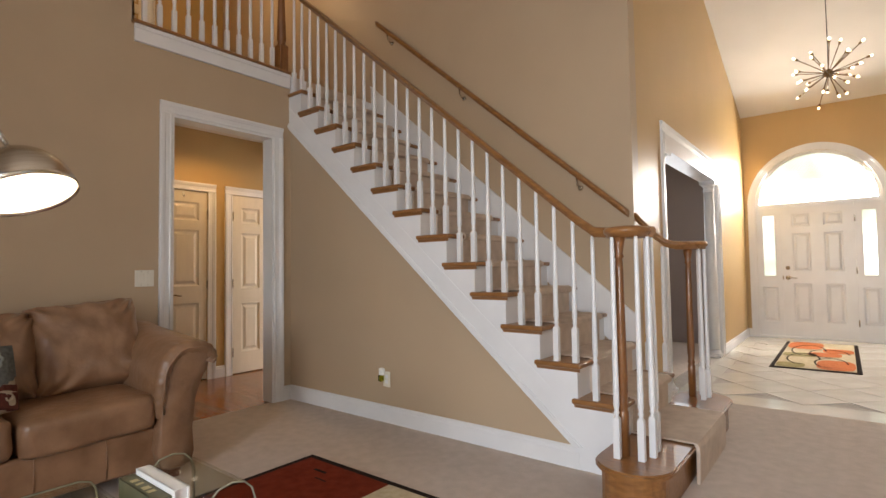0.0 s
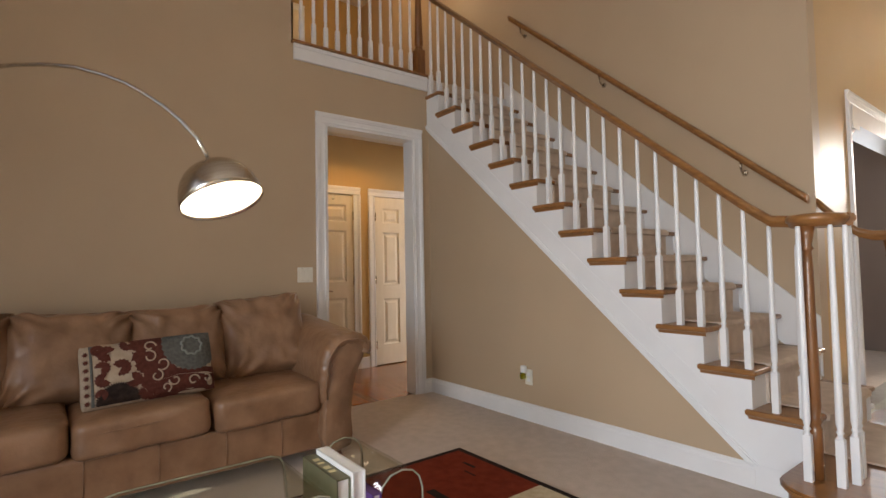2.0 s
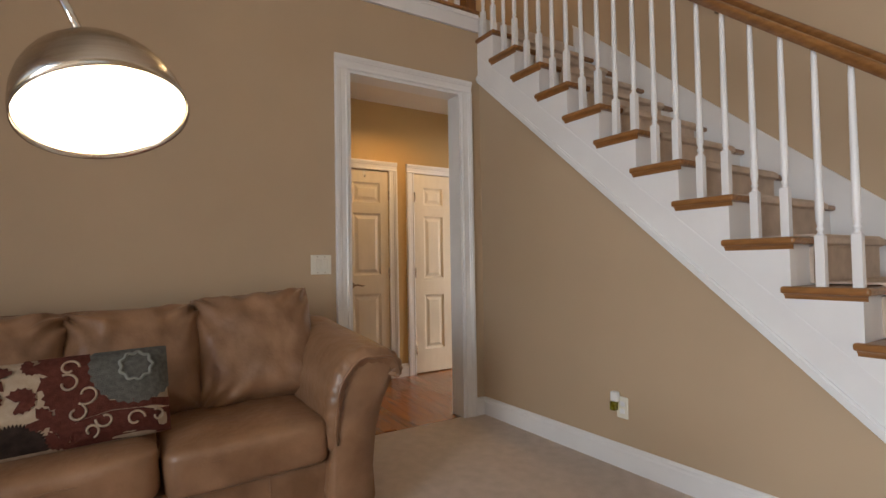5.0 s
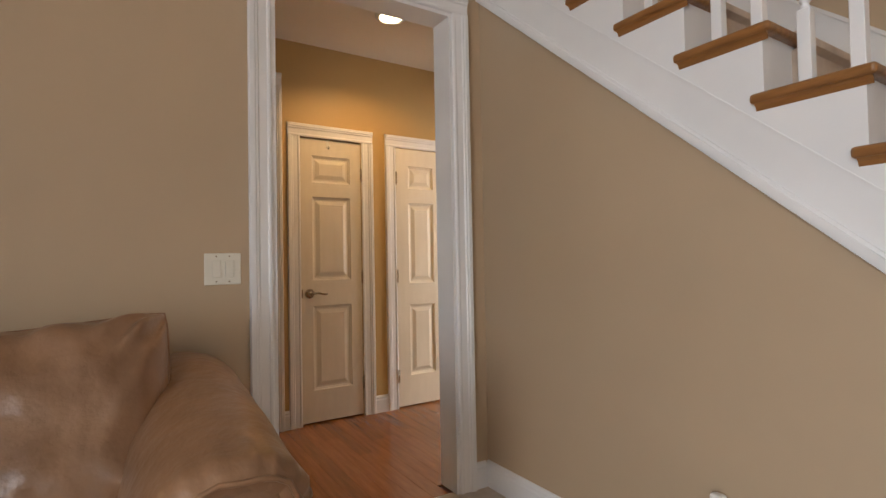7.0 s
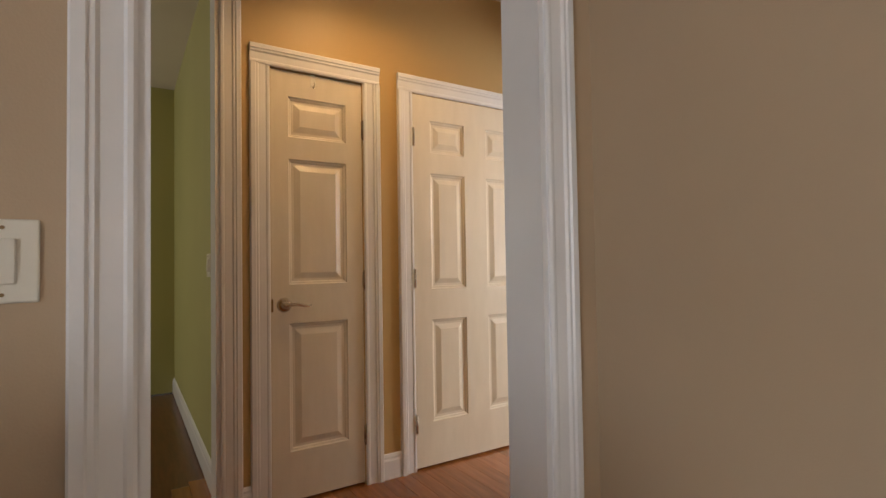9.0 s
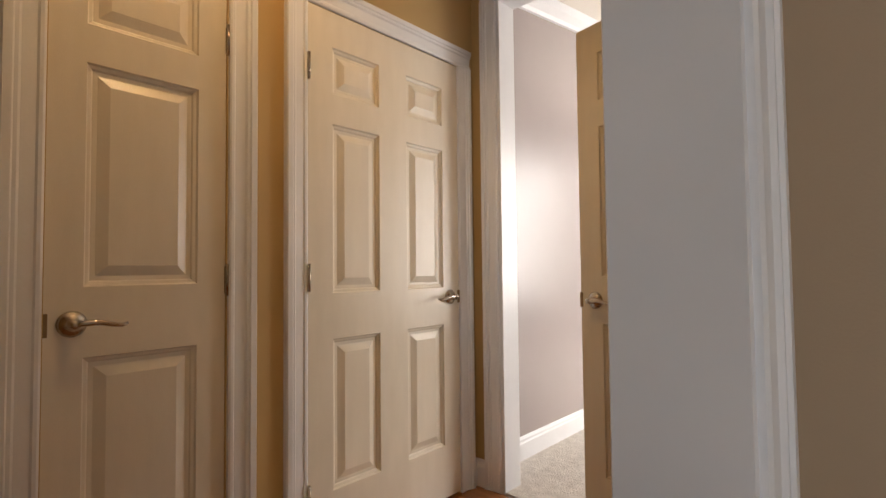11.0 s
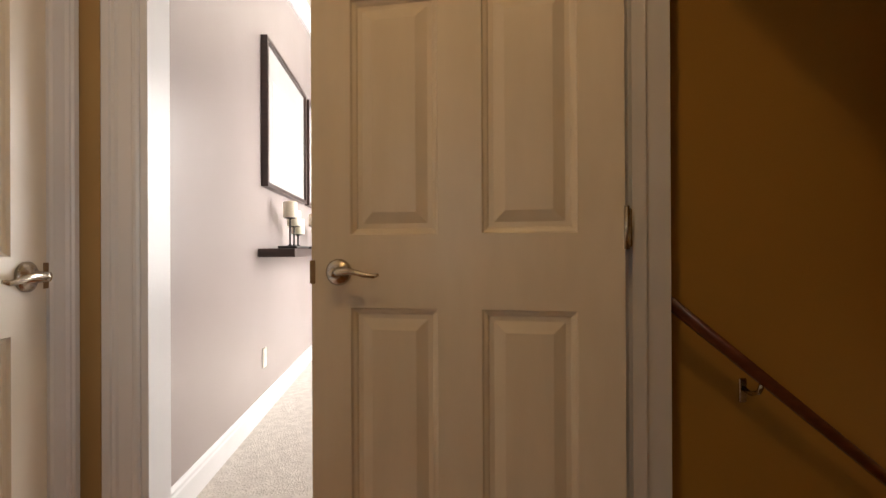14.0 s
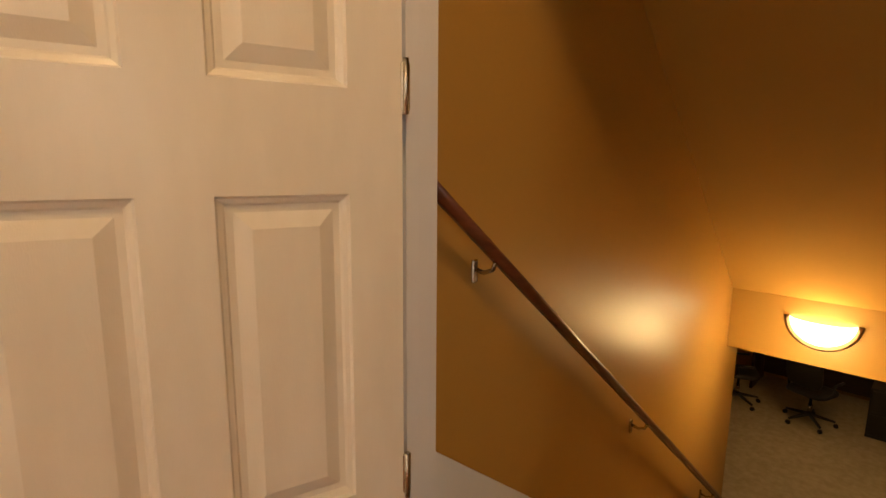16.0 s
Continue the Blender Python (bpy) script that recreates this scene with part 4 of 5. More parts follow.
def knife_edge(w, h, thick, seed, ears=0.07, fold=0.010, n=40, power=3.0):
    """A stuffed cover of two panels sewn round the rim: pointed corners, sides drawn in, folds fanning from the corners and the top seam."""
    bm = bmesh.new()
    grids = []
    for side in (1, -1):
        grid = []
        for i in range(n + 1):
            row = []
            for j in range(n + 1):
                u, v = math.sin(math.pi / 2 * (2 * i / n - 1)), math.sin(math.pi / 2 * (2 * j / n - 1))
                blunt = 1 - 0.045 * abs(u * v) ** 5
                x, y = w / 2 * u * blunt * (1 - ears * (1 - v * v)), h / 2 * v * blunt * (1 - ears * (1 - u * u))
                t = max(0.0, (1 - abs(u) ** power) * (1 - abs(v) ** power)) ** 0.5
                z = thick / 2 * t * (1.0 - 0.18 * v)
                rim = min(1.0, t * 2.5)
                corner = max(0.0, abs(u) + abs(v) - 0.75)
                a = math.atan2(1.15 - abs(v), 1.15 - abs(u))
                z += rim * fold * 1.5 * corner * math.sin(a * 15 + seed + 2 * noise.noise(Vector((u * 2, v * 2, seed))))
                top = max(0.0, v - 0.25) / 0.75
                z += rim * fold * top * math.sin(u * 11 + 2.5 * noise.noise(Vector((u * 2.5, v * 1.5, seed + 4))) + seed * 2 + v * 2)
                z += rim * fold * 1.6 * noise.noise(Vector((u * 2.1 + seed, v * 1.7, side * 3)))
                z += rim * fold * 0.45 * noise.noise(Vector((u * 7 + seed, v * 4, side * 5)))
                y += 0.012 * noise.noise(Vector((u * 3, seed, 1))) * max(v, 0)
                row.append(bm.verts.new((x, y, side * z)))
            grid.append(row)
        grids.append(grid)
        for a, b in zip(grid, grid[1:]):
            for j in range(n):
                q = (a[j], b[j], b[j + 1], a[j + 1])
                bm.faces.new(q if side > 0 else q[::-1])
    bmesh.ops.remove_doubles(bm, verts=bm.verts[:], dist=1e-4)
    for f in bm.faces:
        f.smooth = True
    return bm


def rim_line(w, h, ears):
    pts = []
    for a, b, c, d in ((-1, -1, 1, -1), (1, -1, 1, 1), (1, 1, -1, 1), (-1, 1, -1, -1)):
        for k in range(12):
            u, v = a + (c - a) * k / 12, b + (d - b) * k / 12
            blunt = 1 - 0.045 * abs(u * v) ** 5
            pts.append((w / 2 * u * blunt * (1 - ears * (1 - v * v)), h / 2 * v * blunt * (1 - ears * (1 - u * u)), 0))
    return pts + pts[:1]


for k, (yc, w, h, top_, lean, roll, turn, x_) in enumerate(((-1.725, 0.57, 0.56, 1.005, -20, 5, -8, 0.43), (-2.235, 0.56, 0.52, 0.955, -17, 1, 0, 0.40), (-2.765, 0.60, 0.52, 0.955, -17, -2, 0, 0.41), (-3.27, 0.56, 0.53, 0.965, -16, 2, 3, 0.40))):
    c_ = part("back_cushion", knife_edge(w, h, 0.33, 2.1 + k * 3.3, 0.045, 0.015, 40, 5.0), LEATHER, sofa, "wrinkled loose leather back cushion", pose(x_, yc, top_ - h / 2, 0, 0, turn) @ pose(0, 0, 0, 90 + lean, 0, 90) @ pose(0, 0, 0, 0, 0, roll))
    part("piping", tube(rim_line(w, h, 0.045), 0.0045, 6), LEATHER, c_)


def sofa_arm(y, s):
    """A flared arm: a plain core with an upholstered pad rolled over its top, gathered at the front; s is the way outwards."""
    core = [(0.0, 0.09), (0.165, 0.09), (0.17, 0.28), (0.19, 0.46), (0.225, 0.58), (0.26, 0.645), (0.27, 0.69), (0.25, 0.735), (0.16, 0.755), (0.07, 0.735), (0.02, 0.68), (0.0, 0.58), (-0.002, 0.40)]
    rows = []
    for x, k, dz in ((0.08, 0.96, 0.03), (0.30, 1.0, 0.03), (0.60, 1.0, 0.015), (0.90, 1.0, -0.01), (1.01, 1.0, -0.03), (1.035, 0.985, -0.035), (1.045, 0.94, -0.04)):
        rows.append([(x, y + s * (0.12 + (u - 0.12) * k), 0.09 + (v + dz * max(0, v - 0.3) / 0.45 - 0.09) * (0.6 + 0.4 * k)) for u, v in core])
    bm = bmesh.new()
    rings = [[bm.verts.new(p) for p in r] for r in rows]
    for a, b in zip(rings, rings[1:]):
        for i in range(len(a)):
            j = (i + 1) % len(a)
            bm.faces.new((a[i], a[j], b[j], b[i]))
    bm.faces.new(rings[0])
    bm.faces.new(rings[-1])
    bmesh.ops.recalc_face_normals(bm, faces=bm.faces[:])
    bmesh.ops.subdivide_edges(bm, edges=bm.edges[:], cuts=2, use_grid_fill=True, smooth=0.4)
    for f in bm.faces:
        f.smooth = True
    arm = part("arm", bm, LEATHER, sofa, "flared rolled leather arm")
    # pad: from the seat up the inner side, over the top and under the outer roll
    line = [Vector(p) for p in ((-0.012, 0.36), (-0.018, 0.48), (-0.012, 0.60), (0.015, 0.70), (0.07, 0.765), (0.15, 0.792), (0.235, 0.782), (0.29, 0.745), (0.312, 0.70), (0.302, 0.665))]
    m_ = 60
    curve = []
    for i in range(m_ + 1):
        t = i / m_ * (len(line) - 1)
        a = min(int(t), len(line) - 2)
        f = t - a
        p0, p1, p2, p3 = line[max(a - 1, 0)], line[a], line[a + 1], line[min(a + 2, len(line) - 1)]
        curve.append(0.5 * (2 * p1 + (p2 - p0) * f + (2 * p0 - 5 * p1 + 4 * p2 - p3) * f * f + (3 * p1 - p0 - 3 * p2 + p3) * f ** 3))
    ns = []
    for i in range(m_ + 1):
        d = (curve[min(i + 1, m_)] - curve[max(i - 1, 0)]).normalized()
        ns.append(Vector((-d.y, d.x)))
    stations = [0.10 + 0.80 * k / 14 for k in range(15)] + [0.925, 0.95, 0.97, 0.99, 1.01, 1.03, 1.045, 1.058, 1.066, 1.068]
    pb = bmesh.new()
    prev = None
    front = []
    for x in stations:
        ring = []
        near = max(0.0, (x - 0.90) / 0.168)
        sink = 0.034 * max(0.0, (x - 1.03) / 0.038) ** 2
        drop = 0.03 - 0.075 * max(0.0, (x - 0.25) / 0.8)
        for i in range(m_ + 1):
            e = i / m_
            puff = 0.018 * math.sin(math.pi * e) ** 0.5
            gather = 0.0042 * near * math.sin(e * 95 + 1.5 * noise.noise(Vector((e * 9, s, 2)))) * min(1, 8 * e)
            soft_ = 0.007 * noise.noise(Vector((x * 5, e * 5, s * 3)))
            q = curve[i] + ns[i] * (puff + gather + soft_ - sink)
            lift = drop * max(0.0, min(1.0, (q.y - 0.36) / 0.3))
            bow = -0.10 * max(0.0, (0.62 - q.y) / 0.26) * near ** 2
            ring.append(pb.verts.new((x + bow * 0.25, y + s * q.x, q.y + lift)))
        if prev:
            for i in range(m_):
                pb.faces.new((prev[i], prev[i + 1], ring[i + 1], ring[i])).smooth = True
        prev = ring
    edge = [v.co.copy() + Vector((0.002, 0, 0)) for v in prev[2:-1:3]]
    inner = []
    for i, v in enumerate(prev):
        inner.append(pb.verts.new((v.co.x - 0.02, v.co.y - s * ns[i].x * 0.03, v.co.z - ns[i].y * 0.03)))
    for i in range(m_):
        pb.faces.new((prev[i], prev[i + 1], inner[i + 1], inner[i])).smooth = True
    bmesh.ops.recalc_face_normals(pb, faces=pb.faces[:])
    pad = part("arm_pad", pb, LEATHER, arm, "gathered leather arm pad")
    part("arm_piping", tube(edge, 0.006, 8), LEATHER, arm)


sofa_arm(SY1 - 0.002, 1)
sofa_arm(SY0 + 0.002, -1)
for x, y in ((0.92, -1.47), (0.18, -1.47), (0.92, -3.48), (0.18, -3.48)):
    part("foot", prism([(x - 0.04, y - 0.05), (x + 0.05, y - 0.05), (x + 0.05, y + 0.05), (x - 0.04, y + 0.05)], "z", 0, 0.09), REDWOOD, sofa, "dark cherry wood foot")

# embroidered lumbar pillow, its motifs raised on the cloth
PW, PH = 0.62, 0.33
pillow = solo("lumbar_pillow", knife_edge(PW, PH, 0.17, 31, 0.03, 0.0, 30, 4.0), CREAMCLOTH, "cream lumbar pillow with maroon and slate suzani embroidery", "pillow", pose(0.80, -2.44, 0.648, 72, 0, 90) @ pose(0, 0, 0, 0, 0, 2))
smooth(pillow)


def on_pillow(u, v):
    """A point just above the cloth, u and v from the middle."""
    a, b = min(abs(u / (PW / 2)), 0.995), min(abs(v / (PH / 2)), 0.995)
    t = ((1 - a ** 4) * (1 - b ** 4)) ** 0.5
    return Vector((u, v, 0.085 * t * (1 - 0.18 * v / (PH / 2)) + 0.004))


def motif(name, rings_, material):
    """A flat patch of cloth between closed outlines: a fan of points round a centre."""
    bm = bmesh.new()
    for cu, cv, pts in rings_:
        prev = None
        steps = 4
        grid = []
        for i in range(steps + 1):
            f = i / steps
            grid.append([bm.verts.new(on_pillow(cu + (u - cu) * f, cv + (v - cv) * f)) for u, v in pts])
        for a, b in zip(grid, grid[1:]):
            for k in range(len(pts)):
                j = (k + 1) % len(pts)
                bm.faces.new((a[k], a[j], b[j], b[k]))
    bmesh.ops.remove_doubles(bm, verts=bm.verts[:], dist=1e-5)
    return part(name, bm, material, pillow)


def motifs(name, rings_, material):
    for ring in rings_:
        motif(name, [ring], material)


def disc_pts(cu, cv, r, teeth=0, depth=0.0, a0=0.0, a1=2 * math.pi, clip=True, n=60):
    out = []
    for i in range(n):
        a = a0 + (a1 - a0) * i / (n if a1 - a0 > 6.2 else n - 1)
        rr = r + (depth * (1 if i % 2 else -1) if teeth else 0)
        u, v = cu + rr * math.cos(a), cv + rr * math.sin(a)
        out.append((max(-0.304, min(0.304, u)), max(-0.160, min(0.160, v))))
    return out


def swirl(cu, cv, r, turn, curlway=1):
    """A comma-shaped leaf with a scalloped back."""
    out = []
    for i in range(22):
        a = turn + curlway * math.pi * 1.5 * i / 21
        rr = r * (1 + (0.13 if i % 2 else -0.05))
        out.append((cu + rr * math.cos(a), cv + rr * math.sin(a)))
    for i in range(22):
        a = turn + curlway * math.pi * 1.5 * (1 - i / 21)
        rr = r * (0.25 + 0.22 * i / 21)
        out.append((cu + rr * math.cos(a) + r * 0.2 * math.cos(turn), cv + rr * math.sin(a) + r * 0.2 * math.sin(turn)))
    return [(max(-0.304, min(0.304, u)), max(-0.160, min(0.160, v))) for u, v in out]


motif("slate_medallion", [(0.17, 0.09, disc_pts(0.20, 0.10, 0.145, 1, 0.004))], GREYCLOTH)
part("slate_rosette", tube([on_pillow(0.20 + 0.05 * math.cos(a) * (1 + 0.08 * math.cos(9 * a)), 0.09 + 0.05 * math.sin(a) * (1 + 0.08 * math.cos(9 * a))) + Vector((0, 0, 0.002)) for a in [2 * math.pi * i / 72 for i in range(73)]], 0.006, 6), mat("pale_slate", (0.17, 0.18, 0.165), (0.22, 0.23, 0.21), 0.9, 50), pillow)
motif("maroon_band", [(0.12, -0.105, [(-0.02, -0.158), (0.303, -0.158), (0.303, -0.075), (0.20, -0.065), (0.12, -0.06), (0.03, -0.075), (-0.03, -0.11)])], BROWNCLOTH)
motif("maroon_ground", [(0.07, -0.02, [(-0.09, 0.158), (0.06, 0.158), (0.06, 0.06), (0.12, -0.03), (0.20, -0.055), (0.302, -0.04), (0.302, -0.072), (0.20, -0.063), (0.12, -0.058), (0.03, -0.074), (-0.03, -0.11), (-0.04, -0.03), (-0.02, 0.04), (-0.08, 0.08)])], BROWNCLOTH)
for cu, cv, r, t0, way in ((0.0, 0.11, 0.030, 0, 1), (-0.005, 0.055, 0.034, 2, -1), (0.05, 0.01, 0.036, 4, 1), (0.02, -0.05, 0.03, 1, -1), (0.10, -0.085, 0.028, 3, 1), (0.19, -0.10, 0.03, 0, 1), (0.26, -0.10, 0.022, 2, -1), (0.06, -0.115, 0.024, 5, 1)):
    pts = [on_pillow(max(-0.28, min(0.28, cu + r * (1 - 0.03 * i) * math.cos(t0 + way * i * 0.28))), max(-0.148, min(0.148, cv + r * (1 - 0.03 * i) * math.sin(t0 + way * i * 0.28)))) + Vector((0, 0, 0.002)) for i in range(20)]
    part("cream_vine", tube(pts, 0.004, 6), CREAMCLOTH, pillow)
motifs("maroon_leaf", [(u, v, swirl(u, v, r, t, w)) for u, v, r, t, w in ((-0.19, 0.10, 0.040, 0.4, 1), (-0.06, 0.09, 0.050, 2.6, -1), (-0.13, 0.02, 0.040, 4.2, 1), (-0.02, 0.02, 0.050, 1.2, 1), (0.04, -0.03, 0.036, 5.2, -1), (-0.21, 0.03, 0.032, 3.0, -1), (-0.01, 0.125, 0.030, 0.2, 1), (-0.225, 0.128, 0.026, 5.0, 1), (-0.02, -0.075, 0.034, 2.0, 1))], BROWNCLOTH)
motifs("maroon_leaf", [(u, v, swirl(u, v, r, t, w)) for u, v, r, t, w in ((-0.225, 0.125, 0.030, 2.0, 1), (-0.10, 0.135, 0.032, 0.4, -1), (-0.21, -0.03, 0.034, 1.0, 1), (-0.08, -0.05, 0.036, 3.4, 1), (-0.03, -0.12, 0.034, 0.8, -1), (-0.22, -0.10, 0.026, 5.0, 1), (0.01, 0.125, 0.034, 4.0, 1))], BROWNCLOTH)
motif("slate_half_medallion", [(-0.15, -0.11, disc_pts(-0.15, -0.15, 0.095, 1, 0.006, 0, math.pi))], RUGBLACK)
motif("slate_stripe", [(-0.255, 0, [(-0.262, -0.15), (-0.247, -0.15), (-0.247, 0.152), (-0.262, 0.152)])], GREYCLOTH)
motifs("maroon_edge", [(-0.278, v, disc_pts(-0.277, v, 0.012, 1, 0.004, n=16)) for v in (-0.13, -0.09, -0.05, -0.01, 0.03, 0.07, 0.11)], BROWNCLOTH)

# arc floor lamp
LX, LY = 1.80, -2.315
ang = math.atan2(-1.50, -1.58)
lamp = thing("arc_lamp", "brushed steel arc floor lamp with a lit dome shade", "floor lamp")


def arc_at(s, z):
    return (LX + s * math.cos(ang), LY + s * math.sin(ang), z)


arc_pts = [arc_at(s, z) for s, z in ((0.075, 1.615), (0.12, 1.69), (0.19, 1.765), (0.27, 1.832), (0.35, 1.885), (0.44, 1.938), (0.54, 1.98), (0.68, 2.025), (0.83, 2.05), (0.98, 2.06), (1.14, 2.058), (1.31, 2.03), (1.50, 1.965), (1.72, 1.82), (1.92, 1.55), (2.05, 1.25), (2.13, 0.9), (2.165, 0.5), (2.17, 0.05))]
smooth(part("arm", tube(arc_pts[:11], 0.0085, 10), STEEL, lamp, "slim chrome arc"))
smooth(part("arm_sleeve", tube(arc_pts[10:], 0.013, 10), STEEL, lamp, "thicker chrome lower arc"))
part("base", lathe([(0.16, 0), (0.16, 0.045), (0.15, 0.052), (0.02, 0.056)], 28, pose(arc_at(2.17, 0)[0], arc_at(2.17, 0)[1], 0)), STEEL, lamp)
axis = Vector((-0.37, -0.19, 0.90)).normalized()
shade_m = Matrix.Translation((LX - 0.005, LY - 0.005, 1.432)) @ axis.to_track_quat("Z", "Y").to_matrix().to_4x4()
outer, inner_ = [], []
RS = 0.158
for i in range(13):
    a = math.pi / 2 * i / 12
    outer.append((RS * math.cos(a) ** 0.8 + 1e-4, RS * 1.08 * math.sin(a)))
bm = bmesh.new()
rings = []
prof_ = outer[::-1] + [(RS * 0.985 * math.cos(math.pi / 2 * i / 12) ** 0.8 + 1e-4, RS * 1.06 * math.sin(math.pi / 2 * i / 12)) for i in range(13)]
for r, z in prof_:
    rings.append([bm.verts.new((r * math.cos(2 * math.pi * k / 40), r * math.sin(2 * math.pi * k / 40), z)) for k in range(40)])
for a, b in zip(rings, rings[1:]):
    for k in range(40):
        bm.faces.new((a[k], b[k], b[(k + 1) % 40], a[(k + 1) % 40])).smooth = True
shade = part("shade", bm, SHADEMETAL, lamp, "brushed steel dome shade", shade_m)
bm = bmesh.new()
bmesh.ops.create_circle(bm, cap_ends=True, segments=40, radius=RS * 0.965)
part("diffuser", bm, LAMPGLOW, shade, "glowing white diffuser", pose(0, 0, 0.012))
part("shade_neck", lathe([(0.02, 0.164), (0.018, 0.185), (0.009, 0.20)], 14), STEEL, shade)
part("shade_vent", lathe([(0.028, 0.162), (0.028, 0.169), (0.02, 0.172)], 20), STEEL, shade)

# bent glass coffee table with a trough for books
gp = [(-2.78, 0.0), (-2.78, 0.42), (-2.765, 0.46), (-2.73, 0.485), (-2.69, 0.492), (-2.235, 0.492), (-2.205, 0.482), (-2.19, 0.46), (-2.183, 0.42), (-2.176, 0.335), (-2.162, 0.318), (-2.06, 0.318), (-2.046, 0.335), (-2.038, 0.42), (-2.025, 0.46), (-1.995, 0.487), (-1.95, 0.496), (-1.91, 0.486), (-1.884, 0.46), (-1.872, 0.42), (-1.87, 0.0)]
tb = bmesh.new()
rows = []
for i, (y, z) in enumerate(gp):
    p0, p1 = Vector((*gp[max(i - 1, 0)], 0)), Vector((*gp[min(i + 1, len(gp) - 1)], 0))
    t = (p1 - p0).normalized()
    n_ = Vector((-t.y, t.x, 0)) * 0.010
    rows.append([tb.verts.new((x, yy, zz)) for x, yy, zz in ((2.08, y, z), (2.49, y, z), (2.49, y - n_.x, z - n_.y), (2.08, y - n_.x, z - n_.y))])
for a, b in zip(rows, rows[1:]):
    for k in range(4):
        tb.faces.new((a[k], a[(k + 1) % 4], b[(k + 1) % 4], b[k])).smooth = k in (0, 2)
tb.faces.new(rows[0])
tb.faces.new(rows[-1][::-1])
bmesh.ops.recalc_face_normals(tb, faces=tb.faces[:])
table = solo("coffee_table", tb, TABLEGLASS, "bent smoked glass coffee table on the rug", "coffee table", pose(0, 0, 0.014))

for x in (2.08, 2.49):
    part("glass_edge", tube([(x, y, z - 0.005) for y, z in gp], 0.0032, 6), GLASSEDGE, table, "polished green edge of the glass")


def book(m, w, h, t, cover, label):
    b = thing("book", label, "book", m)
    part("cover", merge(boxes((0, 0, 0, w, 0.004, h), (0, t - 0.004, 0, w, t, h)), rounded((-0.004, 0, h - 0.004, w, t, h), 0.0015, 1)), cover, b)
    part("pages", boxes((0.004, 0.0045, 0.003, w - 0.006, t - 0.0045, h - 0.0045)), PAPER, b)
    return b


OLIVECOVER = mat("olive_cover", (0.10, 0.10, 0.055), (0.14, 0.135, 0.075), 0.5, 12)
book(pose(2.18, -2.108, 0.333), 0.275, 0.192, 0.043, PAPER, "white hardback standing spine up in the glass table")
b2 = book(pose(2.175, -2.156, 0.333), 0.266, 0.175, 0.046, OLIVECOVER, "olive green hardback standing in the glass table")
book(pose(2.20, -2.064, 0.333), 0.30, 0.125, 0.030, PURPLECOVER, "purple paperback standing in the glass table")
GOLD = mat("gilt_ink", (0.45, 0.38, 0.20), (0.52, 0.45, 0.25), 0.5, 10)
for k, wd_ in enumerate((0.022, 0.014, 0.026, 0.018)):
    part("spine_lettering", boxes((0.05 + k * 0.042, 0.012, 0.1752, 0.05 + k * 0.042 + wd_, 0.034, 0.1760)), GOLD, b2)

# area rug under the table
rug = thing("area_rug", "rust red wool rug with a black border under the table", "rug", pose(0, 0, 0))
RX0, RX1, RY0, RY1 = 1.345, 3.75, -3.40, -0.78
part("border", rounded((RX0, RY0, 0.0, RX1, RY1, 0.010), 0.004, 1), RUGBLACK, rug, "black border")
part("field", boxes((RX0 + 0.045, RY0 + 0.045, 0.010, RX1 - 0.045, RY1 - 0.045, 0.0125)), RED, rug)
part("cream_block", boxes((2.06, -1.9, 0.0125, 2.9, RY1 - 0.046, 0.0140)), RUGCREAM, rug, "cream block")
for (xa, ya), (xb, yb) in (((1.56, -0.93), (1.66, -0.93)), ((1.66, -1.00), (1.75, -1.01)), ((1.74, -1.32), (1.90, -1.29)), ((1.88, -1.44), (2.0, -1.42))):
    part("black_dash", boxes((xa, ya - 0.008, 0.0125, xb, yb + 0.012, 0.0140)), RUGBLACK, rug)

# entrance mat
MX0, MX1, MY0, MY1 = 3.30, 4.12, 4.02, 6.35
mat_ob = thing("entrance_rug", "black-edged rug with orange, cream and olive curves", "rug")
part("border", rounded((MX0, MY0, 0, MX1, MY1, 0.010), 0.004, 1), RUGBLACK, mat_ob)
part("field", boxes((MX0 + 0.045, MY0 + 0.045, 0.010, MX1 - 0.045, MY1 - 0.045, 0.0125)), RUGCREAM, mat_ob)
for (xa, ya, xb, yb), m_ in (((3.35, 5.6, 3.75, 6.30), RUGORANGE), ((3.72, 4.07, 4.07, 4.75), RUGORANGE), ((3.75, 5.35, 4.07, 5.75), RUGORANGE), ((3.35, 4.9, 3.70, 5.25), RUGOLIVE), ((3.6, 5.0, 3.95, 5.35), RUGORANGE), ((3.35, 4.07, 3.62, 4.4), RUGOLIVE)):
    pts = [((xa + xb) / 2 + (xb - xa) / 2 * math.copysign(abs(math.cos(a)) ** 0.6, math.cos(a)), (ya + yb) / 2 + (yb - ya) / 2 * math.copysign(abs(math.sin(a)) ** 0.6, math.sin(a))) for a in [2 * math.pi * i / 28 for i in range(28)]]
    part("colour_patch", prism(pts, "z", 0.0126, 0.0138), m_, mat_ob)
for cx, cy, rx, ry in ((3.58, 4.75, 0.16, 0.42), (3.82, 5.3, 0.2, 0.35), (3.6, 5.5, 0.18, 0.5), (3.85, 4.55, 0.15, 0.35)):
    pts = [(cx + rx * math.cos(a), cy + ry * math.sin(a), 0.0145) for a in [2 * math.pi * i / 30 for i in range(24)]]
    part("black_curve", tube(pts, 0.009, 5, None, 0.15), RUGBLACK, mat_ob)

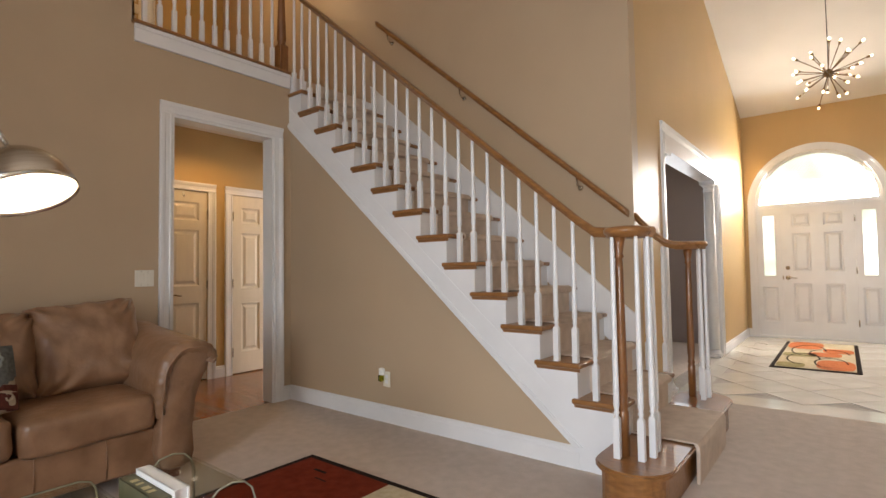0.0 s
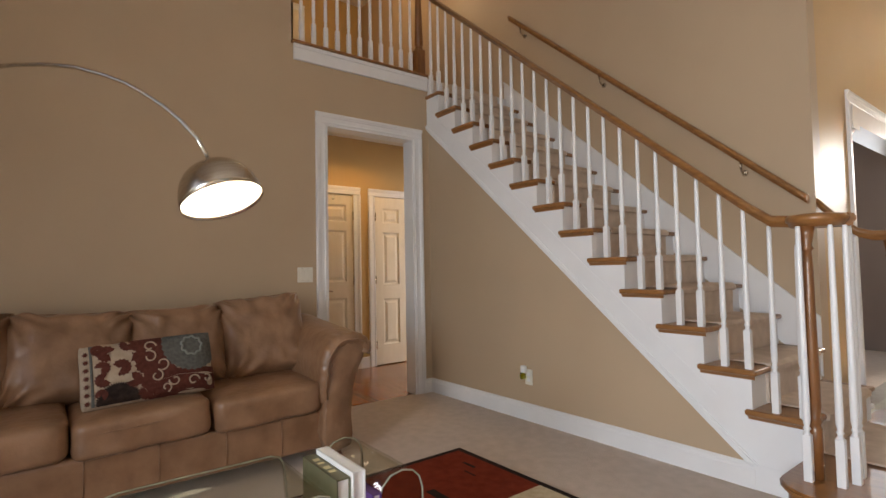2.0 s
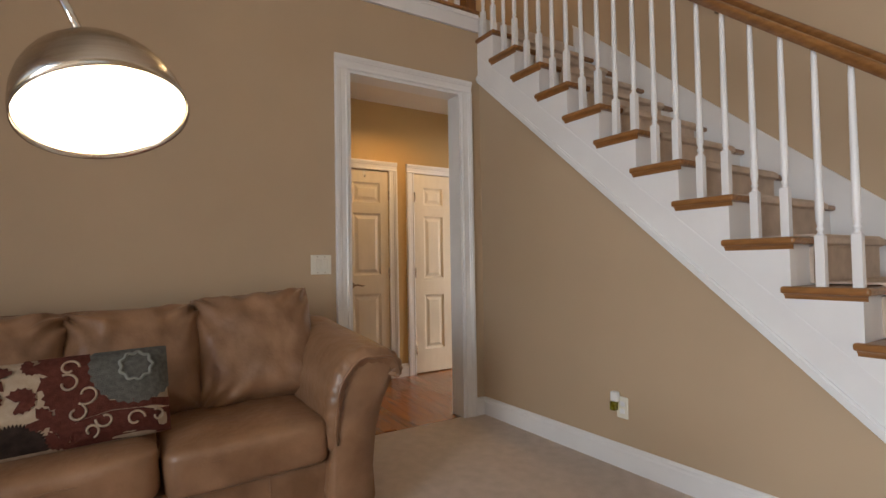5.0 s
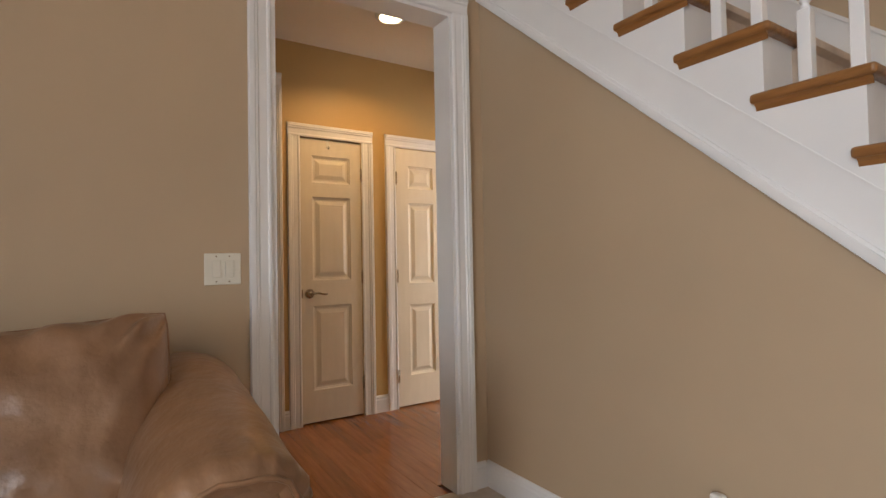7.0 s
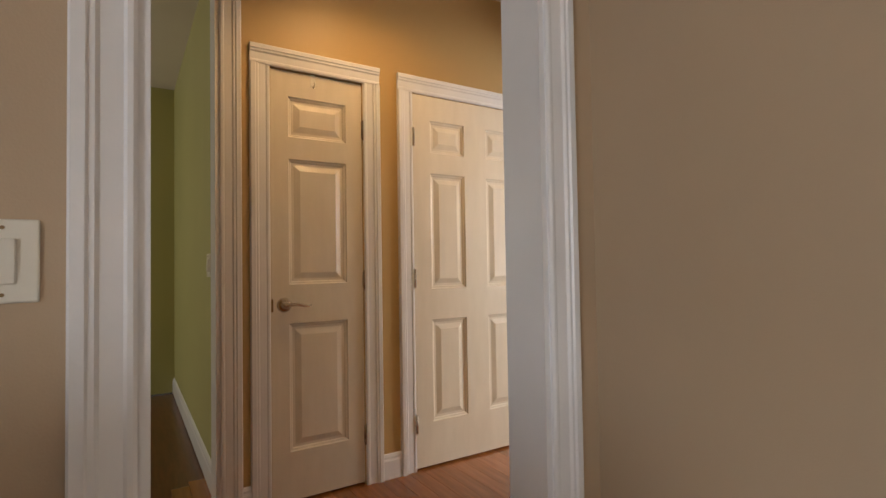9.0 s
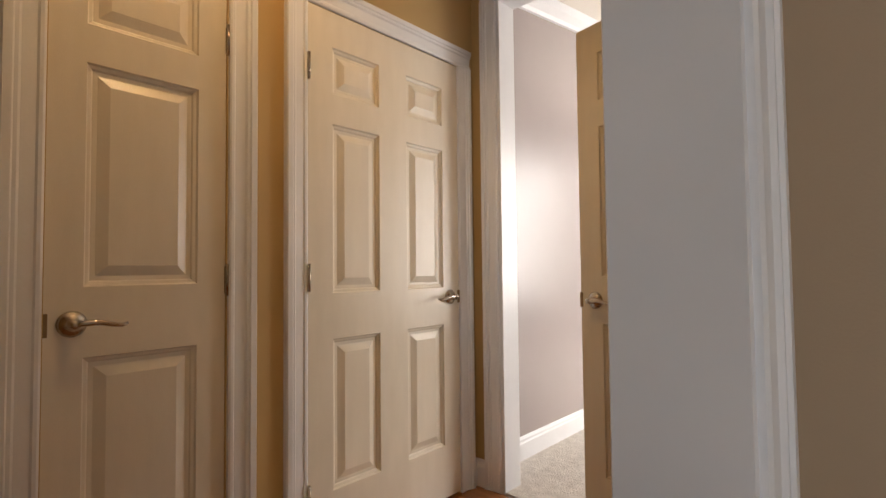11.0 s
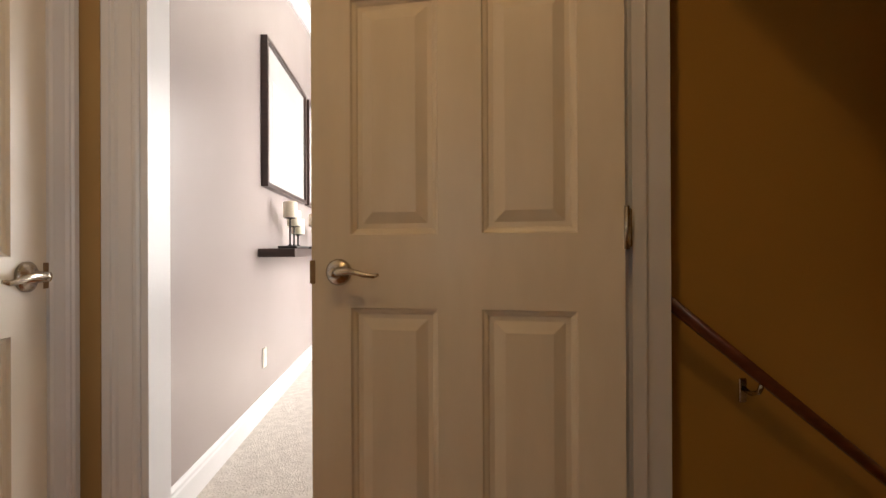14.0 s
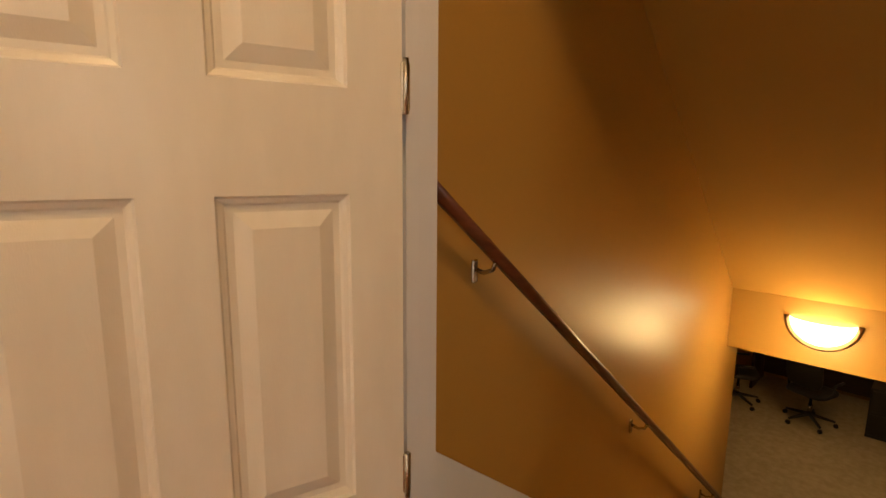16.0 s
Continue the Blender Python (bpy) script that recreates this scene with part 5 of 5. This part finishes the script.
# ---- hall ----
down = thing("downlight", "recessed ceiling downlight, lit, in the hall", "ceiling light", pose(-0.80, -0.11, 2.72))
part("trim_ring", lathe([(0.072, -0.008), (0.098, -0.006), (0.10, 0.0), (0.072, 0.0)], 32), TRIM, down)
bm = bmesh.new()
bmesh.ops.create_circle(bm, cap_ends=True, segments=32, radius=0.073)
part("lens", bm, BULBGLOW, down, "glowing lens", pose(0, 0, -0.0095, 180, 0, 0))

# ---- bedroom ----
GLASSFRONT = mat("picture_glazing", (0.62, 0.62, 0.61), (0.70, 0.70, 0.69), 0.08, 2, coat=0.5)
for y0, wd_ in ((2.90, 1.20), (4.20, 1.25)):
    p = thing("framed_picture", "large pale print in a thin black frame", "picture", pose(BWX, y0, 1.365, 0, 0, 90) @ Matrix.Diagonal((1, 1, 0.90, 1)), "pictures over the shelf")
    part("frame", boxes((0, -0.04, 0, 0.03, 0, 1.0), (wd_ - 0.03, -0.04, 0, wd_, 0, 1.0), (0.03, -0.04, 0, wd_ - 0.03, 0, 0.03), (0.03, -0.04, 0.97, wd_ - 0.03, 0, 1.0)), DARKWOOD, p, "black frame")
    part("mount", boxes((0.03, -0.02, 0.03, wd_ - 0.03, -0.004, 0.97)), GLASSFRONT, p, "white mount under glass")
    part("print", boxes((0.20, -0.0215, 0.24, wd_ - 0.20, -0.020, 0.76)), PRINT, p)
shelf = solo("wall_shelf", rounded((0, -0.21, 0, 1.75, 0, 0.05), 0.003, 1), DARKWOOD, "dark wood floating shelf on the mauve wall", "shelf", pose(BWX, 2.83, 0.945, 0, 0, 90) @ Matrix.Diagonal((1.3, 1, 1, 1)))
for k, (y0, hs) in enumerate(((3.28, (0.20, 0.15, 0.10)), (4.15, (0.18, 0.13, 0.09)), (4.75, (0.17, 0.12, 0.09)))):
    tr = thing("candle_holder", "dark metal tray with three cream pillar candles", "candle holder", pose(BWX + 0.11, y0, 0.995), "candle holders")
    part("tray", rounded((-0.06, -0.20, 0, 0.06, 0.20, 0.018), 0.006, 2), BLACK, tr)
    for j, h in enumerate(hs):
        y = (-0.12, 0.0, 0.12)[j]
        part("stem", lathe([(0.02, 0.018), (0.006, 0.03), (0.006, h - 0.01), (0.036, h - 0.004), (0.036, h)], 12), BLACK, tr, "", pose(0.0, y, 0))
        part("candle", lathe([(0.043, h), (0.045, h + 0.004), (0.045, h + 0.098), (0.038, h + 0.105), (0.001, h + 0.096)], 16), WAX, tr, "cream pillar candle", pose(0.0, y, 0))

# ---- basement stair ----
bst = thing("basement_stair", "carpeted basement stair going down", "staircase", None, "", "structure")
for i in range(1, 13):
    x0 = 0.02 + (i - 1) * 0.25
    part("step", rounded((x0 - 0.02, 0.205, -0.2 * i - 0.2, x0 + 0.275, 1.104, -0.2 * i), 0.015, 2), BASECARPET, bst)
part("skirt_board", prism([(0.03, -0.2), (0.03, 0.19), (0.11, 0.14), (2.9, -2.08), (2.9, -2.6), (2.7, -2.6)], "y", 1.106, 1.1225), TRIM, bst, "white skirt board")
brail = thing("basement_handrail", "cherry-stained handrail on brass brackets beside the basement stair", "handrail")
bz = lambda x: 0.872 - 0.798 * x
rail_section([(-0.02, 1.045, bz(-0.02)), (0.5, 1.045, bz(0.5)), (2.62, 1.045, bz(2.62))], 0.019, REDWOOD, brail)
for x in (0.27, 1.36, 2.48):
    z = bz(x)
    part("bracket", tube([(x, 1.118, z - 0.045), (x, 1.085, z - 0.052), (x, 1.055, z - 0.040), (x, 1.045, z - 0.016)], 0.0065, 8), NICKEL, brail, "brass bracket")
    part("bracket_plate", rounded((x - 0.011, 1.114, z - 0.085, x + 0.011, 1.1235, z - 0.02), 0.003, 1), NICKEL, brail)

sconce = thing("wall_sconce", "half-bowl wall sconce, lit, with a bronze rim", "wall lamp", pose(SX, 0.65, 0.035, 0, 0, -90))
bm = bmesh.new()
rings = []
for i in range(9):
    a = math.pi / 2 * i / 8
    rings.append([bm.verts.new((0.158 * math.cos(a) * math.cos(b), -0.10 * math.cos(a) * math.sin(b), -0.15 * math.sin(a))) for b in [math.pi * k / 20 for k in range(21)]])
for a, b in zip(rings, rings[1:]):
    for k in range(20):
        bm.faces.new((a[k], a[k + 1], b[k + 1], b[k])).smooth = True
bmesh.ops.recalc_face_normals(bm, faces=bm.faces[:])
part("bowl", bm, SCONCEGLOW, sconce, "glowing frosted bowl")
part("rim", tube([(0.172 * math.cos(a), -0.012, -0.165 * math.sin(a)) for a in [math.pi * k / 24 for k in range(25)]], 0.013, 8), BRONZE, sconce, "bronze rim")

# basement room: office chairs, a desk, a dark cabinet
def office_chair(x, y, rz, group="office chairs"):
    c = thing("office_chair", "black swivel office chair on a five-star base", "chair", pose(x, y, BZ, 0, 0, rz), group)
    for k in range(5):
        a = 2 * math.pi * k / 5
        leg = part("base_arm", tube([(0.03 * math.cos(a), 0.03 * math.sin(a), 0.13), (0.30 * math.cos(a), 0.30 * math.sin(a), 0.085)], 0.02, 8, [0.026, 0.017]), BLACK, c)
        part("caster", lathe([(0.028, -0.02), (0.03, 0), (0.028, 0.02)], 12), BLACK, leg, "", pose(0.31 * math.cos(a), 0.31 * math.sin(a), 0.031, 90, 0, 360 * k / 5))
    part("column", lathe([(0.028, 0.12), (0.028, 0.28), (0.018, 0.28), (0.018, 0.44)], 12), STEEL, c)
    smooth(part("seat", cushion(0.5, 0.5, 0.10, 5, 0.3, 0.004, 3, 6), BLACK, c, "", pose(0, 0, 0.48)))
    smooth(part("backrest", cushion(0.46, 0.56, 0.09, 5, 0.3, 0.004, 4, 6), BLACK, c, "", pose(0, 0.25, 0.85, 80, 0, 0)))
    for s in (-1, 1):
        part("armrest", tube([(s * 0.24, 0.1, 0.47), (s * 0.29, 0.05, 0.55), (s * 0.29, 0.05, 0.66), (s * 0.29, -0.15, 0.67)], 0.018, 8), BLACK, c)
    return c


office_chair(7.5, 1.25, 70)
office_chair(7.5, 2.15, 20)
desk = thing("desk", "dark wood desk with panel ends", "desk", pose(8.55, 0.6, BZ))
part("desktop", rounded((-0.4, -1.6, 0.71, 0.4, 1.6, 0.75), 0.006, 2), DARKWOOD, desk)
part("end_panel", boxes((-0.36, -1.55, 0, 0.36, -1.51, 0.71)), DARKWOOD, desk)
part("end_panel", boxes((-0.36, 1.51, 0, 0.36, 1.55, 0.71)), DARKWOOD, desk)
part("modesty_panel", boxes((0.30, -1.51, 0.1, 0.32, 1.51, 0.71)), DARKWOOD, desk)
cab = thing("filing_cabinet", "black two-drawer filing cabinet on the basement carpet", "cabinet", pose(7.85, 0.40, BZ))
part("body", rounded((-0.25, -0.25, 0, 0.25, 0.25, 0.68), 0.008, 2), BLACK, cab)
for z in (0.05, 0.37):
    dr = part("drawer", rounded((-0.268, -0.23, z, -0.25, 0.23, z + 0.28), 0.004, 1), BLACK, cab)
    part("handle", tube([(-0.27, -0.06, z + 0.2), (-0.29, -0.05, z + 0.2), (-0.29, 0.05, z + 0.2), (-0.27, 0.06, z + 0.2)], 0.006, 6), STEEL, dr)
tab = thing("side_table", "dark wood table with thick square legs", "table", pose(5.36, 2.2, BZ))
part("tabletop", rounded((-0.55, -0.40, 0.70, 0.55, 0.40, 0.76), 0.006, 2), DARKWOOD, tab)
for x in (-0.48, 0.48):
    for y in (-0.33, 0.33):
        part("leg", rounded((x - 0.045, y - 0.045, 0, x + 0.045, y + 0.045, 0.70), 0.004, 1), DARKWOOD, tab)

# ---- outside ----
structure("ground", boxes((-60, 7.02, -0.5, 60, 120, -0.15)), mat("lawn", (0.05, 0.09, 0.02), (0.10, 0.14, 0.04), 0.95, 3), "green lawn outside the front door", "ground")
# glowing sheet: the outdoor brightness is its emission
back = structure("backdrop", boxes((-30, 40, -1, 40, 40.2, 22)), WOODSGLOW, "self-lit sheet of distant woods seen through the entrance glass", "backdrop")

# ---- floor pieces ----
tile_s = 0.42
tile_mesh = mesh_of("tile", rounded((-tile_s / 2 + 0.003, -tile_s / 2 + 0.003, -0.012, tile_s / 2 - 0.003, tile_s / 2 - 0.003, 0), 0.002, 1), TILE)
foyer = bpy.data.objects["floor_foyer"]
for i in range(-12, 13):
    for j in range(-12, 13):
        u, v = i * tile_s, j * tile_s
        x, y = 4.3 + (u - v) * 0.7071, 4.4 + (u + v) * 0.7071
        if 2.9 < x < 5.9 and 2.36 < y < 6.5:
            ob = new("tile", tile_mesh)
            ob.parent, ob.matrix_basis = foyer, pose(x, y, 0, 0, 0, 45)
# rim strip where whole tiles do not fit
rim = boxes((2.75, 2.061, -0.006, 6.6, 2.40, -0.003), (2.75, 2.40, -0.006, 2.95, 6.8, -0.003), (2.95, 6.45, -0.006, 6.6, 6.9, -0.003), (5.85, 2.40, -0.006, 6.6, 6.45, -0.003))
part("cut_tile_edge", rim, TILE, foyer)

bw = 0.083
lens_ = (0.62, 0.85, 1.1, 0.74)
plank_meshes = [mesh_of("plank", rounded((0.0004, 0.0003, -0.012, l - 0.0004, bw - 0.0003, 0.0), 0.0006, 1), FLOORWOOD) for l in lens_]
count = 0
for r in range(int((NY + 2.46) / bw) + 1):
    y = -2.46 + r * bw
    if y + bw > NY + 0.001:
        continue
    x = -1.62 - rnd.random() * 0.5
    while x < -0.036:
        k = rnd.randrange(4)
        l = lens_[k]
        end = min(x + l, -0.036 if OY0 < y < OY1 - bw else WX + 0.003)
        if end - x < 0.03:
            break
        ob = new("plank", plank_meshes[k])
        ob.parent = hall_floor
        ob.matrix_basis = Matrix.Translation((x, y, 0.0)) @ Matrix.Diagonal(((end - x) / l, 1, 1, 1))
        x = end
        if end - l < -5 or end >= -0.14:
            break
